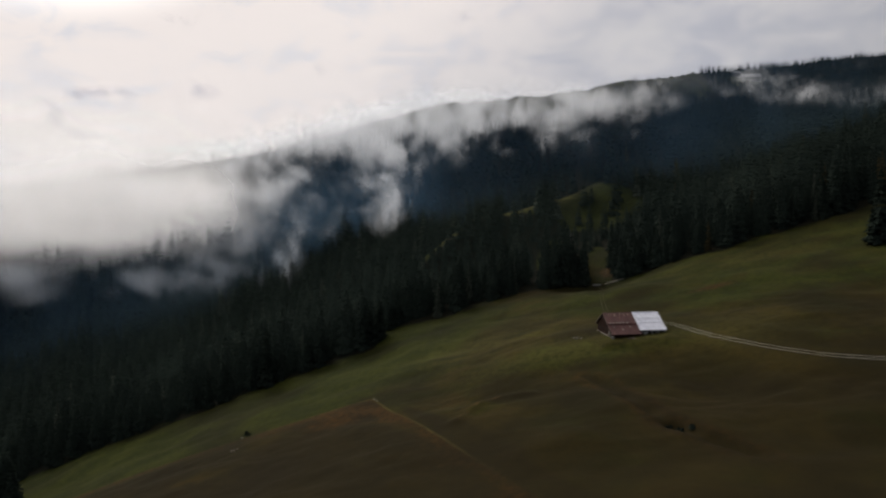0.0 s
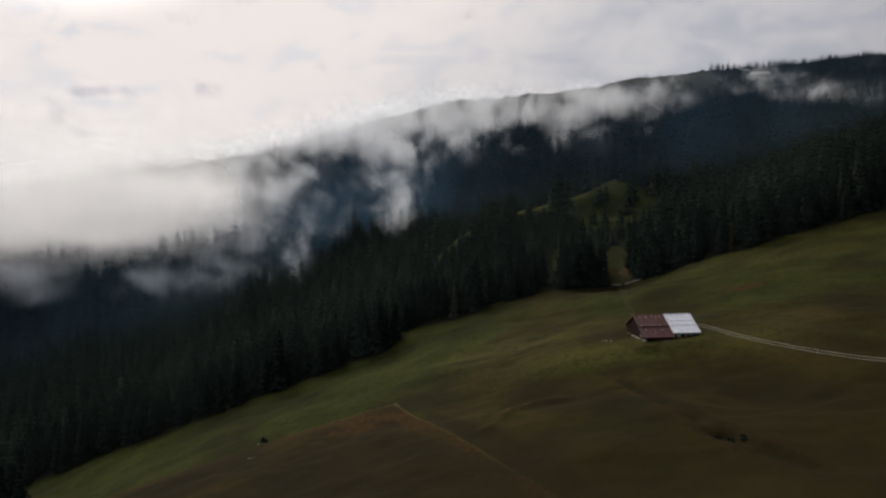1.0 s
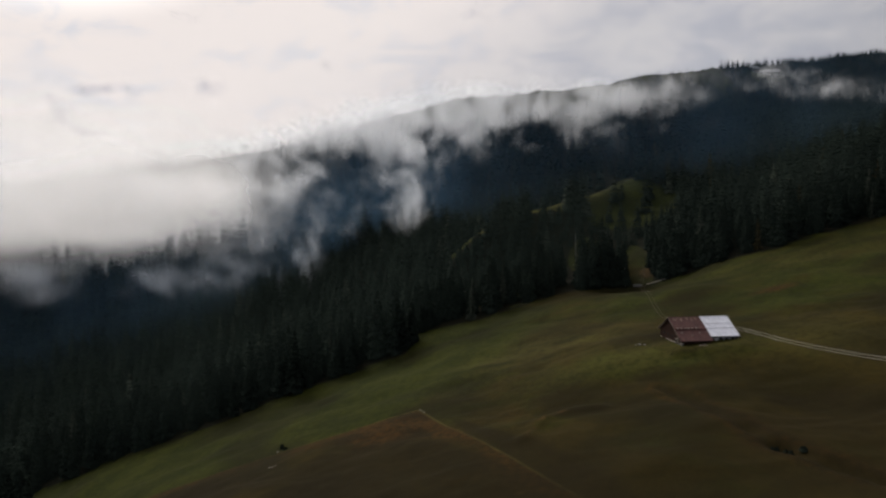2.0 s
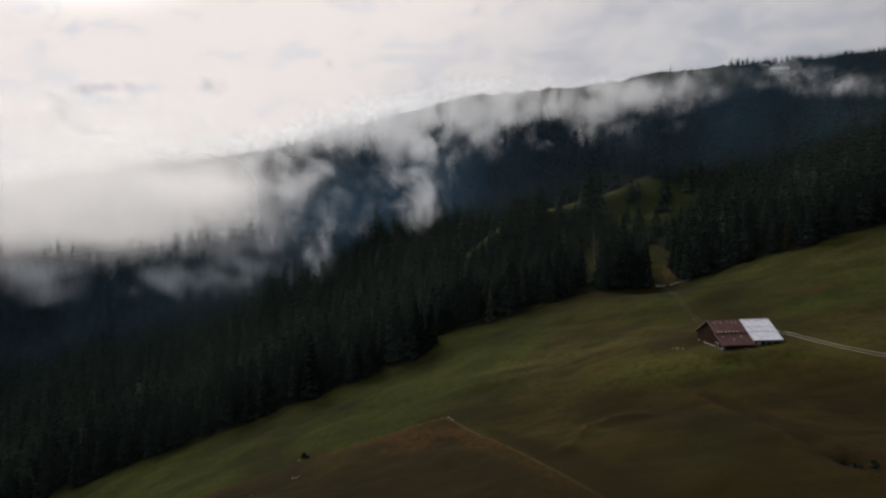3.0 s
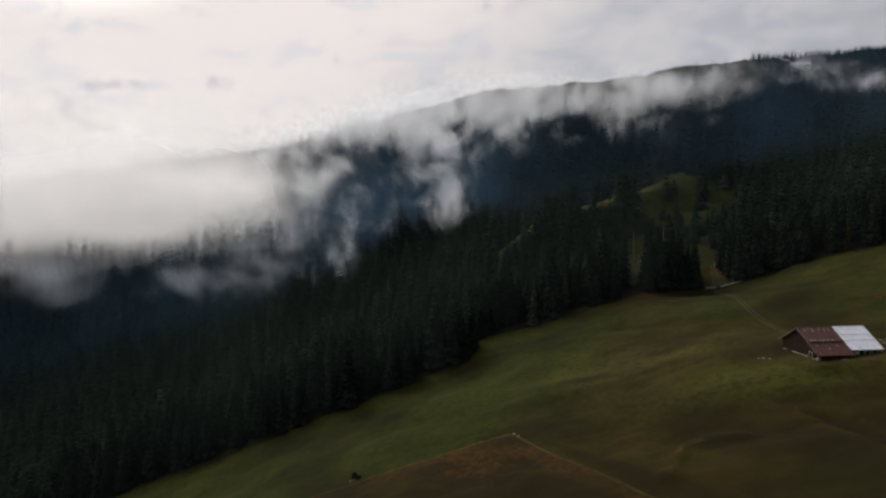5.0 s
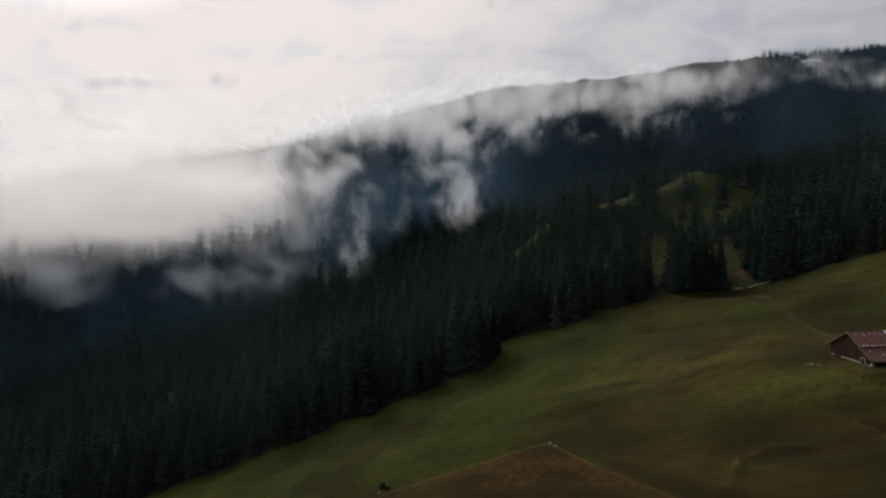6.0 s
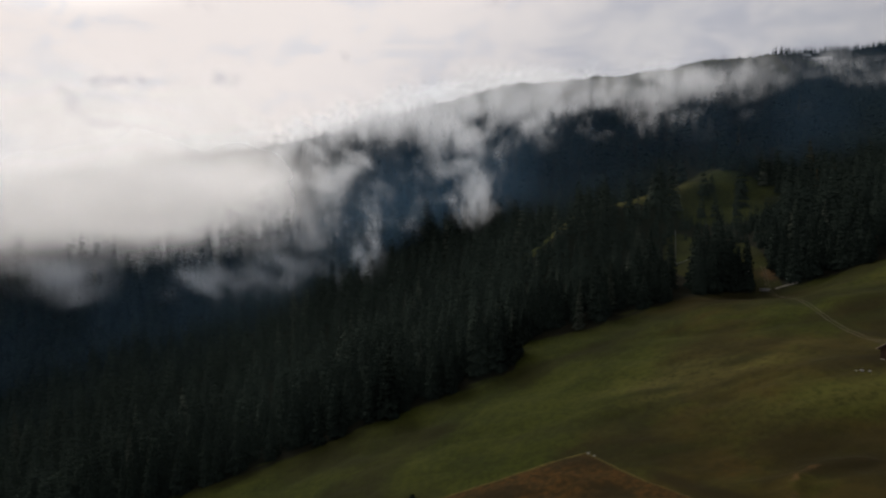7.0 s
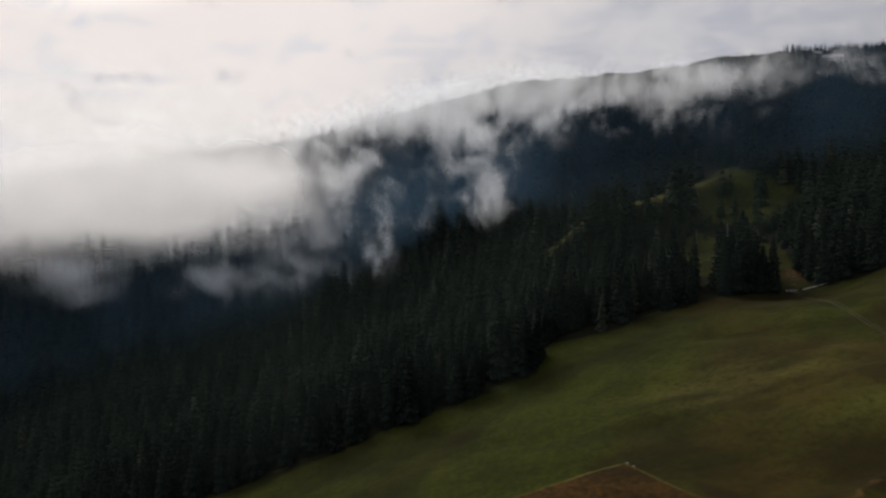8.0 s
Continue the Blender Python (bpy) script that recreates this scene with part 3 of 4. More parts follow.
def forest(name, label, x, y, kinds, mat, seed, low=0.75, high=1.15):
    """Many trees as one mesh."""
    rng = np.random.default_rng(seed)
    z, vs, fs, start = ground_many(x, y), [], [], 0
    pick, turn = rng.integers(0, len(kinds), len(x)), rng.uniform(0, 6.28, len(x))
    size = rng.uniform(low, high, len(x)) * (1 + 0.22 * value_noise(x / 28.0, y / 28.0, 6))
    size = size * (1 - (0.22 + 0.26 * smooth(40, 70, x)) * smooth(-45, 0, x) * smooth(135, 95, x) * smooth(372, 395, y) * smooth(484, 470, y))
    size = size * (1 - 0.42 * smooth(0.70, 0.95, (y - 490) / (crest_y(x) - 490)))
    girth = size * rng.uniform(0.85, 1.15, len(x))
    for k, (v, f) in enumerate(kinds):
        who = np.nonzero(pick == k)[0]
        if not len(who):
            continue
        c, s = np.cos(turn[who])[:, None], np.sin(turn[who])[:, None]
        p = np.stack([(v[:, 0] * c - v[:, 1] * s) * girth[who][:, None] + x[who][:, None], (v[:, 0] * s + v[:, 1] * c) * girth[who][:, None] + y[who][:, None], v[:, 2] * size[who][:, None] + z[who][:, None] - 0.3], -1)
        vs.append(p.reshape(-1, 3))
        fs.append((f[None] + (np.arange(len(who)) * len(v))[:, None, None]).reshape(-1, 3) + start)
        start += len(who) * len(v)
    v, f = np.concatenate(vs), np.concatenate(fs)
    me = bpy.data.meshes.new(name)
    me.vertices.add(len(v))
    me.vertices.foreach_set("co", v.astype(np.float32).ravel())
    me.loops.add(f.size)
    me.loops.foreach_set("vertex_index", f.astype(np.int32).ravel())
    me.polygons.add(len(f))
    me.polygons.foreach_set("loop_start", np.arange(0, f.size, 3, dtype=np.int32))
    me.update(calc_edges=True)
    me.materials.append(mat)
    return tagged(new(name, me), label, "forest", kind="stuff")


SPRUCES = [tree_kind("spruce_tree", 10 + k, tall, wide, 24, 9, SPRUCE, "tall dark green spruce at the edge of the meadow", "tree", ragged=rag)
           for k, (tall, wide, rag) in enumerate(((28, 5.8, 0.3), (25, 5.2, 0.35), (31, 6.2, 0.3), (21, 5.0, 0.4), (27, 4.6, 0.45)))]
LARCHES = [tree_kind("larch_tree", 40 + k, tall, wide, 18, 7, LARCH, "slender larch turned dull gold in autumn", "tree", ragged=0.45) for k, (tall, wide) in enumerate(((25, 3.4), (21, 2.9)))]
PALES = [tree_kind("grey_spruce_tree", 60, 26, 3.2, 20, 7, PALE_TREE, "thin grey-green spruce with sparse boughs", "tree", ragged=0.5)]

# the front of the wood: trees that stand free along the meadow's edge
rng = np.random.default_rng(7)
tx, ty = scatter(-215, 260, 255, 520, 6.9, 3)
behind = ty - forest_edge(tx)
inside = (woodland(tx, ty) > 0.5) | ((open_ground(tx, ty) > 0.5) & (ty > 440) & (ty < 505) & (line_gap(tx, ty, RIDGE) > 7) & (rng.random(len(tx)) < 0.11))
front = inside & (behind < 27)
inside = inside & ~ride(tx, ty)
front = front & inside
order = np.nonzero(front)[0]
order = order[rng.permutation(len(order))[:285]]
named = np.zeros(len(tx), bool)
named[order] = True
used = set()
for i in order:
    x, y = float(tx[i]), float(ty[i])
    kinds = LARCHES if rng.random() < 0.03 else PALES if rng.random() < 0.05 else SPRUCES
    if kinds is LARCHES and x < 120:
        kinds = SPRUCES
    first = kinds[int(rng.integers(0, len(kinds)))]
    s = float(rng.uniform(0.6, 1.1)) * (0.85 if behind[i] < 4 else 1.0)
    m = pose(x, y, ground_at(x, y), float(rng.uniform(-2, 2)), float(rng.uniform(-2, 2)), float(rng.uniform(0, 360))) @ Matrix.Diagonal((s, s, s, 1))
    if first.name in used:
        ob = copy_thing(first, m)
        ob.matrix_world = m
    else:
        first.matrix_world = m
        used.add(first.name)

MID = [conifer(100 + k, tall, wide, 15, 7, False, ragged=0.35) for k, (tall, wide) in enumerate(((27, 5.6), (23, 5.2), (30, 6.0), (25, 4.6)))]
FAR = [conifer(200 + k, tall, wide, 12, 5, False, ragged=0.35) for k, (tall, wide) in enumerate(((25, 4.3), (22, 4.0), (28, 4.6)))]
keep = inside & ~named
lx = rng.random(len(tx))
forest("spruce_forest", "dense dark spruce forest on the near slope", tx[keep & (lx > 0.05)], ty[keep & (lx > 0.05)], MID, SPRUCE, 11, 0.5, 1.12)
forest("larch_stand", "scattered golden larches among the dark spruces", tx[keep & (lx <= 0.012) & (tx > 120)], ty[keep & (lx <= 0.012) & (tx > 120)], MID, LARCH, 12, 0.6, 0.95)
forest("grey_spruce_stand", "scattered pale grey spruces in the dark wood", tx[keep & (lx > 0.012) & (lx <= 0.05)], ty[keep & (lx > 0.012) & (lx <= 0.05)], MID, PALE_TREE, 13, 0.55, 1.1)
wx, wy = scatter(-620, 760, 240, 520, 7.0, 5)
far = (woodland(wx, wy) > 0.5) & ((wx < -215) | (wx > 260)) & (np.abs(wx) < wy * 0.95 + 60)
forest("side_forest", "dark spruce forest on the flanks", wx[far], wy[far], MID, SPRUCE, 14, 0.7, 1.1)
wx, wy = scatter(-900, 1300, 520, 1620, 8.2, 6)
far = (woodland(wx, wy) > 0.5) & (wy < crest_y(wx) + 12) & (np.abs(wx) < wy * 0.8 + 60)
ll = rng.random(len(wx))
forest("far_forest", "dark spruce forest on the far mountainside", wx[far & (ll > 0.012)], wy[far & (ll > 0.012)], FAR, SPRUCE, 15, 0.6, 1.1)
forest("far_larches", "larches turned gold on the far mountainside", wx[far & (ll <= 0.012)], wy[far & (ll <= 0.012)], FAR, LARCH, 16, 0.5, 0.9)


# ---- drifting mist over the far mountainside ----
# each billow: middle x and z, half width and half height in metres, lean in degrees, thickness
BANK_CORE = (
    (-348, 74, 110, 33, 0, 1.50),
    (-405, 60, 92, 30, 0, 1.10),
    (-282, 69, 62, 32, 0, 1.10),
    (-366, 45, 88, 15, 0, 0.70),
    (-267, 44, 54, 15, 0, 0.55),
    (-228, 75, 24, 26, 0, 0.55),
)
VALLEY_BANK = (
    (-344, 88, 123, 50, 0, 1.20),
    (-411, 43, 98, 27, 0, 0.80),
    (-280, 57, 77, 34, 0, 0.90),
    (-381, 25, 94, 13, 0, 0.90),
    (-271, 24, 64, 14, 0, 0.80),
    (-206, 61, 34, 34, -10, 0.50),
    (-311, 126, 128, 28, 0, 0.60),
    (-417, 7, 40, 14, 0, 0.65),
    (-295, 5, 45, 16, 0, 0.65),
    (-239, 8, 30, 18, 0, 0.55),
)
HOLLOW_MIST = (
    (-120, 27, 4, 16, -28, 0.46),
    (-112, 38, 4, 13, -20, 0.40),
    (-139, 17, 9, 13, -22, 0.40),
    (-201, 3, 14, 12, -12, 0.50),
    (-159, 9, 10, 12, -15, 0.50),
    (-299, 10, 21, 10, 5, 0.42),
    (-224, 17, 15, 10, 10, 0.60),
    (-309, 23, 21, 10, 5, 0.60),
    (-184, 23, 14, 13, -15, 0.60),
)
GLIMPSE_SHREDS = (
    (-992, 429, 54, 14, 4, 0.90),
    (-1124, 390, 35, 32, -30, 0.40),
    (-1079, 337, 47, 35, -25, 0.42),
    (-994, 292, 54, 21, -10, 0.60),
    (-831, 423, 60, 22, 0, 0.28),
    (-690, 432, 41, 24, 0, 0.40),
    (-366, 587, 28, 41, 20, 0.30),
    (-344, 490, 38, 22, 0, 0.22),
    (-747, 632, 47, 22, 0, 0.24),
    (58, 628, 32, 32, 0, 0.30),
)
HILL_MIST = (
    (-196, 106, 86, 41, 5, 0.25),
    (-226, 77, 35, 38, -10, 0.28),
    (-132, 160, 85, 27, 8, 0.37),
    (-125, 60, 53, 27, 0, 0.10),
    (-60, 170, 79, 27, 8, 0.35),
    (20, 173, 86, 25, 8, 0.37),
    (101, 165, 65, 19, 8, 0.25),
    (168, 173, 63, 15, 8, 0.20),
    (415, 247, 99, 34, 4, 0.18),
    (40, 126, 78, 22, 8, 0.08),
    (131, 144, 68, 23, 8, 0.08),
    (-285, 131, 59, 26, 5, 0.37),
    (-328, 137, 53, 15, 5, 0.34),
    (-190, 63, 17, 23, -15, 0.23),
    (-157, 78, 10, 27, -12, 0.37),
    (-189, 130, 30, 19, 10, 0.24),
    (-127, 149, 37, 17, 8, 0.37),
    (-132, 102, 14, 9, -20, 0.24),
    (-117, 42, 6, 11, -25, 0.24),
    (-159, 40, 12, 10, -10, 0.14),
    (-97, 52, 12, 5, 20, 0.14),
    (-72, 151, 23, 25, -10, 0.42),
    (-61, 108, 15, 24, -8, 0.42),
    (-50, 77, 12, 19, -6, 0.49),
    (-47, 57, 10, 7, 0, 0.45),
    (-26, 86, 6, 21, 8, 0.31),
    (-37, 126, 14, 15, 15, 0.24),
    (9, 174, 41, 18, 8, 0.31),
    (17, 137, 18, 15, 20, 0.24),
    (49, 131, 3, 11, -30, 0.34),
    (63, 118, 14, 3, 8, 0.48),
    (92, 132, 6, 12, 25, 0.37),
    (110, 158, 24, 12, 6, 0.24),
    (152, 172, 29, 9, 6, 0.22),
    (192, 178, 23, 10, 6, 0.19),
    (170, 141, 3, 16, 25, 0.27),
    (127, 137, 13, 7, 15, 0.15),
    (428, 233, 15, 28, 0, 0.22),
    (485, 231, 21, 49, 0, 0.29),
    (671, 322, 58, 30, 5, 0.27),
    (-191, 161, 78, 16, 6, 0.22),
    (-99, 187, 77, 14, 6, 0.24),
    (-6, 196, 67, 10, 6, 0.27),
    (106, 184, 56, 6, 6, 0.34),
    (168, 190, 49, 6, 6, 0.29),
    (245, 211, 36, 7, 6, 0.24),
    (851, 406, 72, 32, 5, 0.27),
    (539, 318, 47, 17, 5, 0.17),
)


def billows(x, z, rows):
    """How thick the mist lies at a place: the billows melt into one another."""
    total = 0.0
    for cx, cz, wide, high, lean, thick in rows:
        a = radians(lean)
        dx, dz = x - cx, z - cz
        dx, dz = dx - dz * math.sin(a), dz - 0.35 * dx * math.tan(a)
        total = total + thick * np.exp(-0.7 * (dx / wide) ** 2 - 0.7 * (dz / high) ** 2)
    return total


def mist_layer(X, Y, Z, amount, mat, label, name="mist_bank", category="mist"):
    """One thin sheet of mist; where it is clear there are no faces."""
    me = sheet_mesh(name, X, Y, Z, amount > 0.03)
    weigh(me, "amount", amount)
    me.materials.append(mat)
    tagged(new(name, me), label, category, "mist banks", "stuff")


# the bank in the valley: a thick body leaning over, and thinner fringes before it
bx, bz = np.meshgrid(np.arange(-900, -90, 9.0), np.arange(-20, 240, 5.0))
sway = 10 * fbm(bx / 120.0, bz / 60.0, 3, 5)
by = 592 - 0.40 * (bz - 31) + sway
mist_layer(bx, by, bz, billows(bx, bz, BANK_CORE), CORE_MIST, "thick white mist lying over the valley trees")
for k, (ahead, share) in enumerate(((14, 0.9), (30, 0.8), (50, 0.7), (75, 0.4))):
    mist_layer(bx, by - ahead, bz, share * billows(bx, bz - 2 * k, VALLEY_BANK), BANK_MIST, "soft fringe of mist round the valley trees")

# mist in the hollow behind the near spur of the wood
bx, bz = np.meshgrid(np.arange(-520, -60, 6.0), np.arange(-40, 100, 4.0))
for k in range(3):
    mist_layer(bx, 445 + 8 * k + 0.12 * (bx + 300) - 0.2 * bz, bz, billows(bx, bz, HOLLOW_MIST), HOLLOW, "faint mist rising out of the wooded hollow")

# torn mist that hangs over the far slope and its crest, in curtains behind one another that lean out a little
hx, ha = np.meshgrid(np.arange(-480, 900, 6.0), np.linspace(0.0, 56.0, 15))
for k, y0 in enumerate(np.arange(492.0, 1010.0, 17.0)):
    gy = y0 + 12 * fbm(hx / 70.0, hx * 0 + k, 2, 40 + k)
    hz = height(hx, gy) + ha
    amount = billows(hx, hz, HILL_MIST) * smooth(0, 16, ha) * smooth(56, 26, ha)
    mist_layer(hx, gy - 0.35 * ha, hz, amount, MIST, "torn grey mist drifting along the wooded slope")

# dark-tinted cloud sheets far over the valley, standing in for mountain seen through gaps
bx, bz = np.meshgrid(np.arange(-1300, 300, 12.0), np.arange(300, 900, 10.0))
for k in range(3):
    mist_layer(bx, 1800 + 16 * k + 0 * bx, bz, billows(bx, bz, GLIMPSE_SHREDS), DARK_TINT_CLOUD, "dark tinted cloud sheets for glimpses of far mountain", "cloud_shreds", "cloud")


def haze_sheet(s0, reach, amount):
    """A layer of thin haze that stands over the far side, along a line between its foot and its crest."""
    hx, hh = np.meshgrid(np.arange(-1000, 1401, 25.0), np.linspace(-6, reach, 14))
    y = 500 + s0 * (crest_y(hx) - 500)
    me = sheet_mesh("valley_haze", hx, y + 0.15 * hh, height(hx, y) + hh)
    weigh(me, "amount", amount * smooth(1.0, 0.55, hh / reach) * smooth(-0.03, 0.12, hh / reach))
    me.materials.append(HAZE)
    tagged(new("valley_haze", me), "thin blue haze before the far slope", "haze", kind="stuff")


# the blue of distance, painted by one tinted sheet before the far slope
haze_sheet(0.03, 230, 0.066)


def edge_haze(set_back, reach, amount):
    """Thin haze sheets added among the trees along the meadow to lift their dark tones."""
    hx, hh = np.meshgrid(np.arange(-560, 341, 12.0), np.linspace(-4, reach, 16))
    y = forest_edge(hx) + set_back + 0.1 * hh
    me = sheet_mesh("forest_haze", hx, y, height(hx, y) + hh)
    weigh(me, "amount", amount * smooth(1.0, 0.6, hh / reach))
    me.materials.append(LIFT_HAZE)
    tagged(new("forest_haze", me), "thin haze added to lift the dark spruces", "haze", kind="stuff")


# faint sheets added to lighten the darkest tones of the trees
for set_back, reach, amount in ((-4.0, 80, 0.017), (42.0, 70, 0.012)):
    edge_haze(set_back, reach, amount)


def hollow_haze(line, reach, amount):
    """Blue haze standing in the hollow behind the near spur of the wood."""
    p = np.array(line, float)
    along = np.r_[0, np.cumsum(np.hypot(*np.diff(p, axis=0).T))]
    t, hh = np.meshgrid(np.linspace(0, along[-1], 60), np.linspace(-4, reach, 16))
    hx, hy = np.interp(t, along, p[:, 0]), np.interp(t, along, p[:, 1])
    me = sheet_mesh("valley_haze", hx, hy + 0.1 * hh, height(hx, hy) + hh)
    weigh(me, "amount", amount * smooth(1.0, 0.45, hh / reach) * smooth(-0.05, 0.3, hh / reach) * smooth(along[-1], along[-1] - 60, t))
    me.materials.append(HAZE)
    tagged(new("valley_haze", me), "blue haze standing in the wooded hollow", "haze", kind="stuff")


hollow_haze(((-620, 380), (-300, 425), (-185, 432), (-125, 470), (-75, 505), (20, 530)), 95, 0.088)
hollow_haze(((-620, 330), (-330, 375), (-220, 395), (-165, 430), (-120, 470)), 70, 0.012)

# ---- the barn ----
def build_barn():
    """A long alpine barn: x along the ridge from the open gable, y up the slope, z from the ridge's foot on the ground."""
    top = 8.1
    fall = 0.60
    barn = thing("barn", pose(58.1, 232.0, 16.6, 0, 0, 5.0), "old timber barn, half rusty red roof, half pale zinc", "barn")
    split, end = 10.4, 19.9

    def sheets(y0, y1, x0, x1, gap, lift, thick=0.12):
        """A roof plane of ribbed sheets between two distances from the ridge, as one solid."""
        z0, z1 = top - fall * abs(y0) + lift, top - fall * abs(y1) + lift
        line = [(x0, 0.0)]
        x = x0 + gap / 2
        while x < x1 - 0.1:
            line += [(x - 0.07, 0.0), (x - 0.03, 0.07), (x + 0.03, 0.07), (x + 0.07, 0.0)]
            x += gap
        line += [(x1, 0.0), (x1, -thick), (x0, -thick)]
        bm = bmesh.new()
        rings = [[bm.verts.new((px, y, z + up)) for px, up in line] for y, z in ((y0, z0), (y1, z1))]
        k = len(line)
        bm.faces.new(rings[0])
        bm.faces.new(rings[1][::-1])
        for i in range(k):
            bm.faces.new((rings[0][i], rings[1][i], rings[1][(i + 1) % k], rings[0][(i + 1) % k]))
        bmesh.ops.recalc_face_normals(bm, faces=bm.faces)
        return bm

    # roof planes
    part("upper_roof", sheets(0.0, -5.3, -0.5, split, 0.9, 0.16), RED_ROOF, barn, "rusty red sheet roof")
    part("lower_roof", sheets(-5.0, -9.9, -0.3, split + 0.1, 0.9, -0.15), RED_ROOF, barn, "darker rusty red lower roof")
    part("back_roof", sheets(0.0, 8.2, -0.5, split, 0.9, 0.16), RED_ROOF, barn)
    part("zinc_roof_top", sheets(0.0, -3.0, split, end + 0.4, 1.1, 0.20), WHITE_ROOF, barn, "pale zinc sheet roof")
    part("zinc_roof_middle", sheets(-2.9, -4.9, split, end + 0.4, 1.1, 0.10), WHITE_ROOF, barn, "pale zinc sheets")
    part("zinc_roof_eave", sheets(-4.8, -8.3, split + 0.1, end + 0.5, 1.1, -0.02), WHITE_ROOF, barn, "pale zinc sheets")
    part("zinc_roof_back", sheets(0.0, 8.0, split, end + 0.4, 1.1, 0.20), WHITE_ROOF, barn)
    part("ridge_cap", prism([(-0.35, top + 0.03), (0, top + 0.26), (0.35, top + 0.03), (0, top + 0.2)], "x", -0.5, split), RED_ROOF, barn)
    part("zinc_ridge_cap", prism([(-0.3, top + 0.12), (0, top + 0.32), (0.3, top + 0.12), (0, top + 0.26)], "x", split, end + 0.4), WHITE_ROOF, barn)
    # verge boards on the gable
    for y0, y1, lift in ((0.0, -5.3, 0.0), (-5.0, -9.9, -0.3), (0.0, 8.2, 0.0)):
        z0, z1 = top - fall * abs(y0) + lift, top - fall * abs(y1) + lift
        part("verge_board", prism([(y0, z0 + 0.18), (y1, z1 + 0.18), (y1, z1 - 0.04), (y0, z0 - 0.04)], "x", -0.62, -0.52), VERGE, barn, "weathered verge board")
    # walls
    part("gable_wall", prism([(-7.6, 0.74), (7.2, 0.74), (7.2, top - fall * 7.2), (0, top - 0.05), (-7.6, top - fall * 7.6 - 0.25)], "x", 0.0, 0.25), BROWN_WOOD, barn, "dark brown board gable")
    for k in range(24):
        y = -7.2 + 0.6 * k
        h = top - fall * abs(y) - 0.45
        part("board", prism([(y, 1.15), (y + 0.34, 1.15), (y + 0.34, h), (y, h)], "x", -0.05, -0.004), BROWN_WOOD, barn)
    part("stone_base", boxes(((-0.06, -7.7, -1.6), (0.42, 7.4, 0.75)), bevel=0.06), STONE, barn, "rough pale stone footing")
    part("front_wall", boxes(((0.3, -8.6, -0.9), (split - 0.1, -8.35, 2.75))), BROWN_WOOD, barn)
    part("porch_corner", boxes(((-0.1, -9.2, -1.4), (0.9, -8.3, 1.2)), bevel=0.08), STONE, barn, "pale stone corner pier")
    part("back_wall", boxes(((0.25, 6.95, -0.5), (end, 7.2, 3.7))), BROWN_WOOD, barn)
    part("end_wall", prism([(-7.2, -0.9), (7.2, -0.9), (7.2, top - fall * 7.2), (0, top - 0.05), (-7.2, top - fall * 7.2)], "x", end - 0.25, end), WHITEWASH, barn)
    part("annex_wall", boxes(((split + 0.4, -7.3, -1.2), (end, -7.05, 3.4))), GREY_WOOD, barn, "grey board annex front")
    part("white_door", boxes(((split + 2.0, -7.38, -0.3), (split + 2.9, -7.305, 2.3)), bevel=0.02), WHITEWASH, barn, "white painted door")
    for x, w, z0, z1 in ((split + 0.7, 1.0, 0.0, 2.3), (split + 3.2, 1.3, 1.2, 2.6), (split + 5.2, 1.1, 1.2, 2.6), (split + 7.3, 1.3, 0.6, 2.6)):
        window = part("window", boxes(((x, -7.34, z0), (x + w, -7.305, z1))), DARK, barn, "dark unlit opening")
        part("window_frame", boxes(((x - 0.16, -7.4, z0 - 0.1), (x, -7.303, z1 + 0.1)), ((x + w, -7.4, z0 - 0.1), (x + w + 0.12, -7.303, z1 + 0.1)), ((x, -7.4, z1), (x + w, -7.303, z1 + 0.1))), WHITEWASH, window)
    part("partition", prism([(-8.4, -0.9), (-7.3, -0.9), (-7.3, top - fall * 7.3 - 0.3), (-8.4, top - fall * 8.4 - 0.4)], "x", split - 0.3, split - 0.05), BROWN_WOOD, barn)
    part("annex_post", pole(bmesh.new(), (end + 0.1, -8.0, -1.0), (end + 0.1, -8.0, 3.35), 0.12, 0.11), PALE_WOOD, barn)
    # gable details: low door, dark hatches, a shelf of pale planks
    door = part("door", boxes(((-0.09, -6.6, 0.0), (-0.065, -5.2, 2.1))), DARK, barn, "dark open stable doorway")
    part("door_frame", boxes(((-0.14, -6.75, 0.0), (-0.062, -6.6, 2.25)), ((-0.14, -5.2, 0.0), (-0.062, -5.05, 2.25)), ((-0.14, -6.6, 2.1), (-0.062, -5.2, 2.25))), PALE_WOOD, door)
    for y0, y1 in ((-4.6, -1.4), (-0.9, 2.2), (5.2, 6.9)):
        part("sill_beam", boxes(((-0.28, y0, 0.62), (-0.07, y1, 0.86)), bevel=0.03), PALE_WOOD, barn, "bleached sill beam")
    for y in (-3.2, 0.4, 3.6):
        part("hatch", boxes(((-0.1, y, 2.0), (-0.06, y + 0.9, 2.9))), DARK, barn)
    # snow guards and patched sheets
    guards = random.Random(4)
    for k in range(6):
        x = 0.5 + 1.25 * k + guards.uniform(-0.2, 0.2)
        part("snow_guard", boxes(((x, -5.25, top - fall * 5.25 + 0.17), (x + 0.5, -4.8, top - fall * 4.8 + 0.27))), PALE_WOOD, barn, "pale snow guard")
    for k in range(6):
        x, y0 = 0.6 + 1.55 * k + guards.uniform(-0.6, 0.6), -0.25 - guards.uniform(0, 0.3)
        y1 = y0 - guards.uniform(0.5, 1.5)
        z0, z1 = top + fall * y0 + 0.165, top + fall * y1 + 0.165
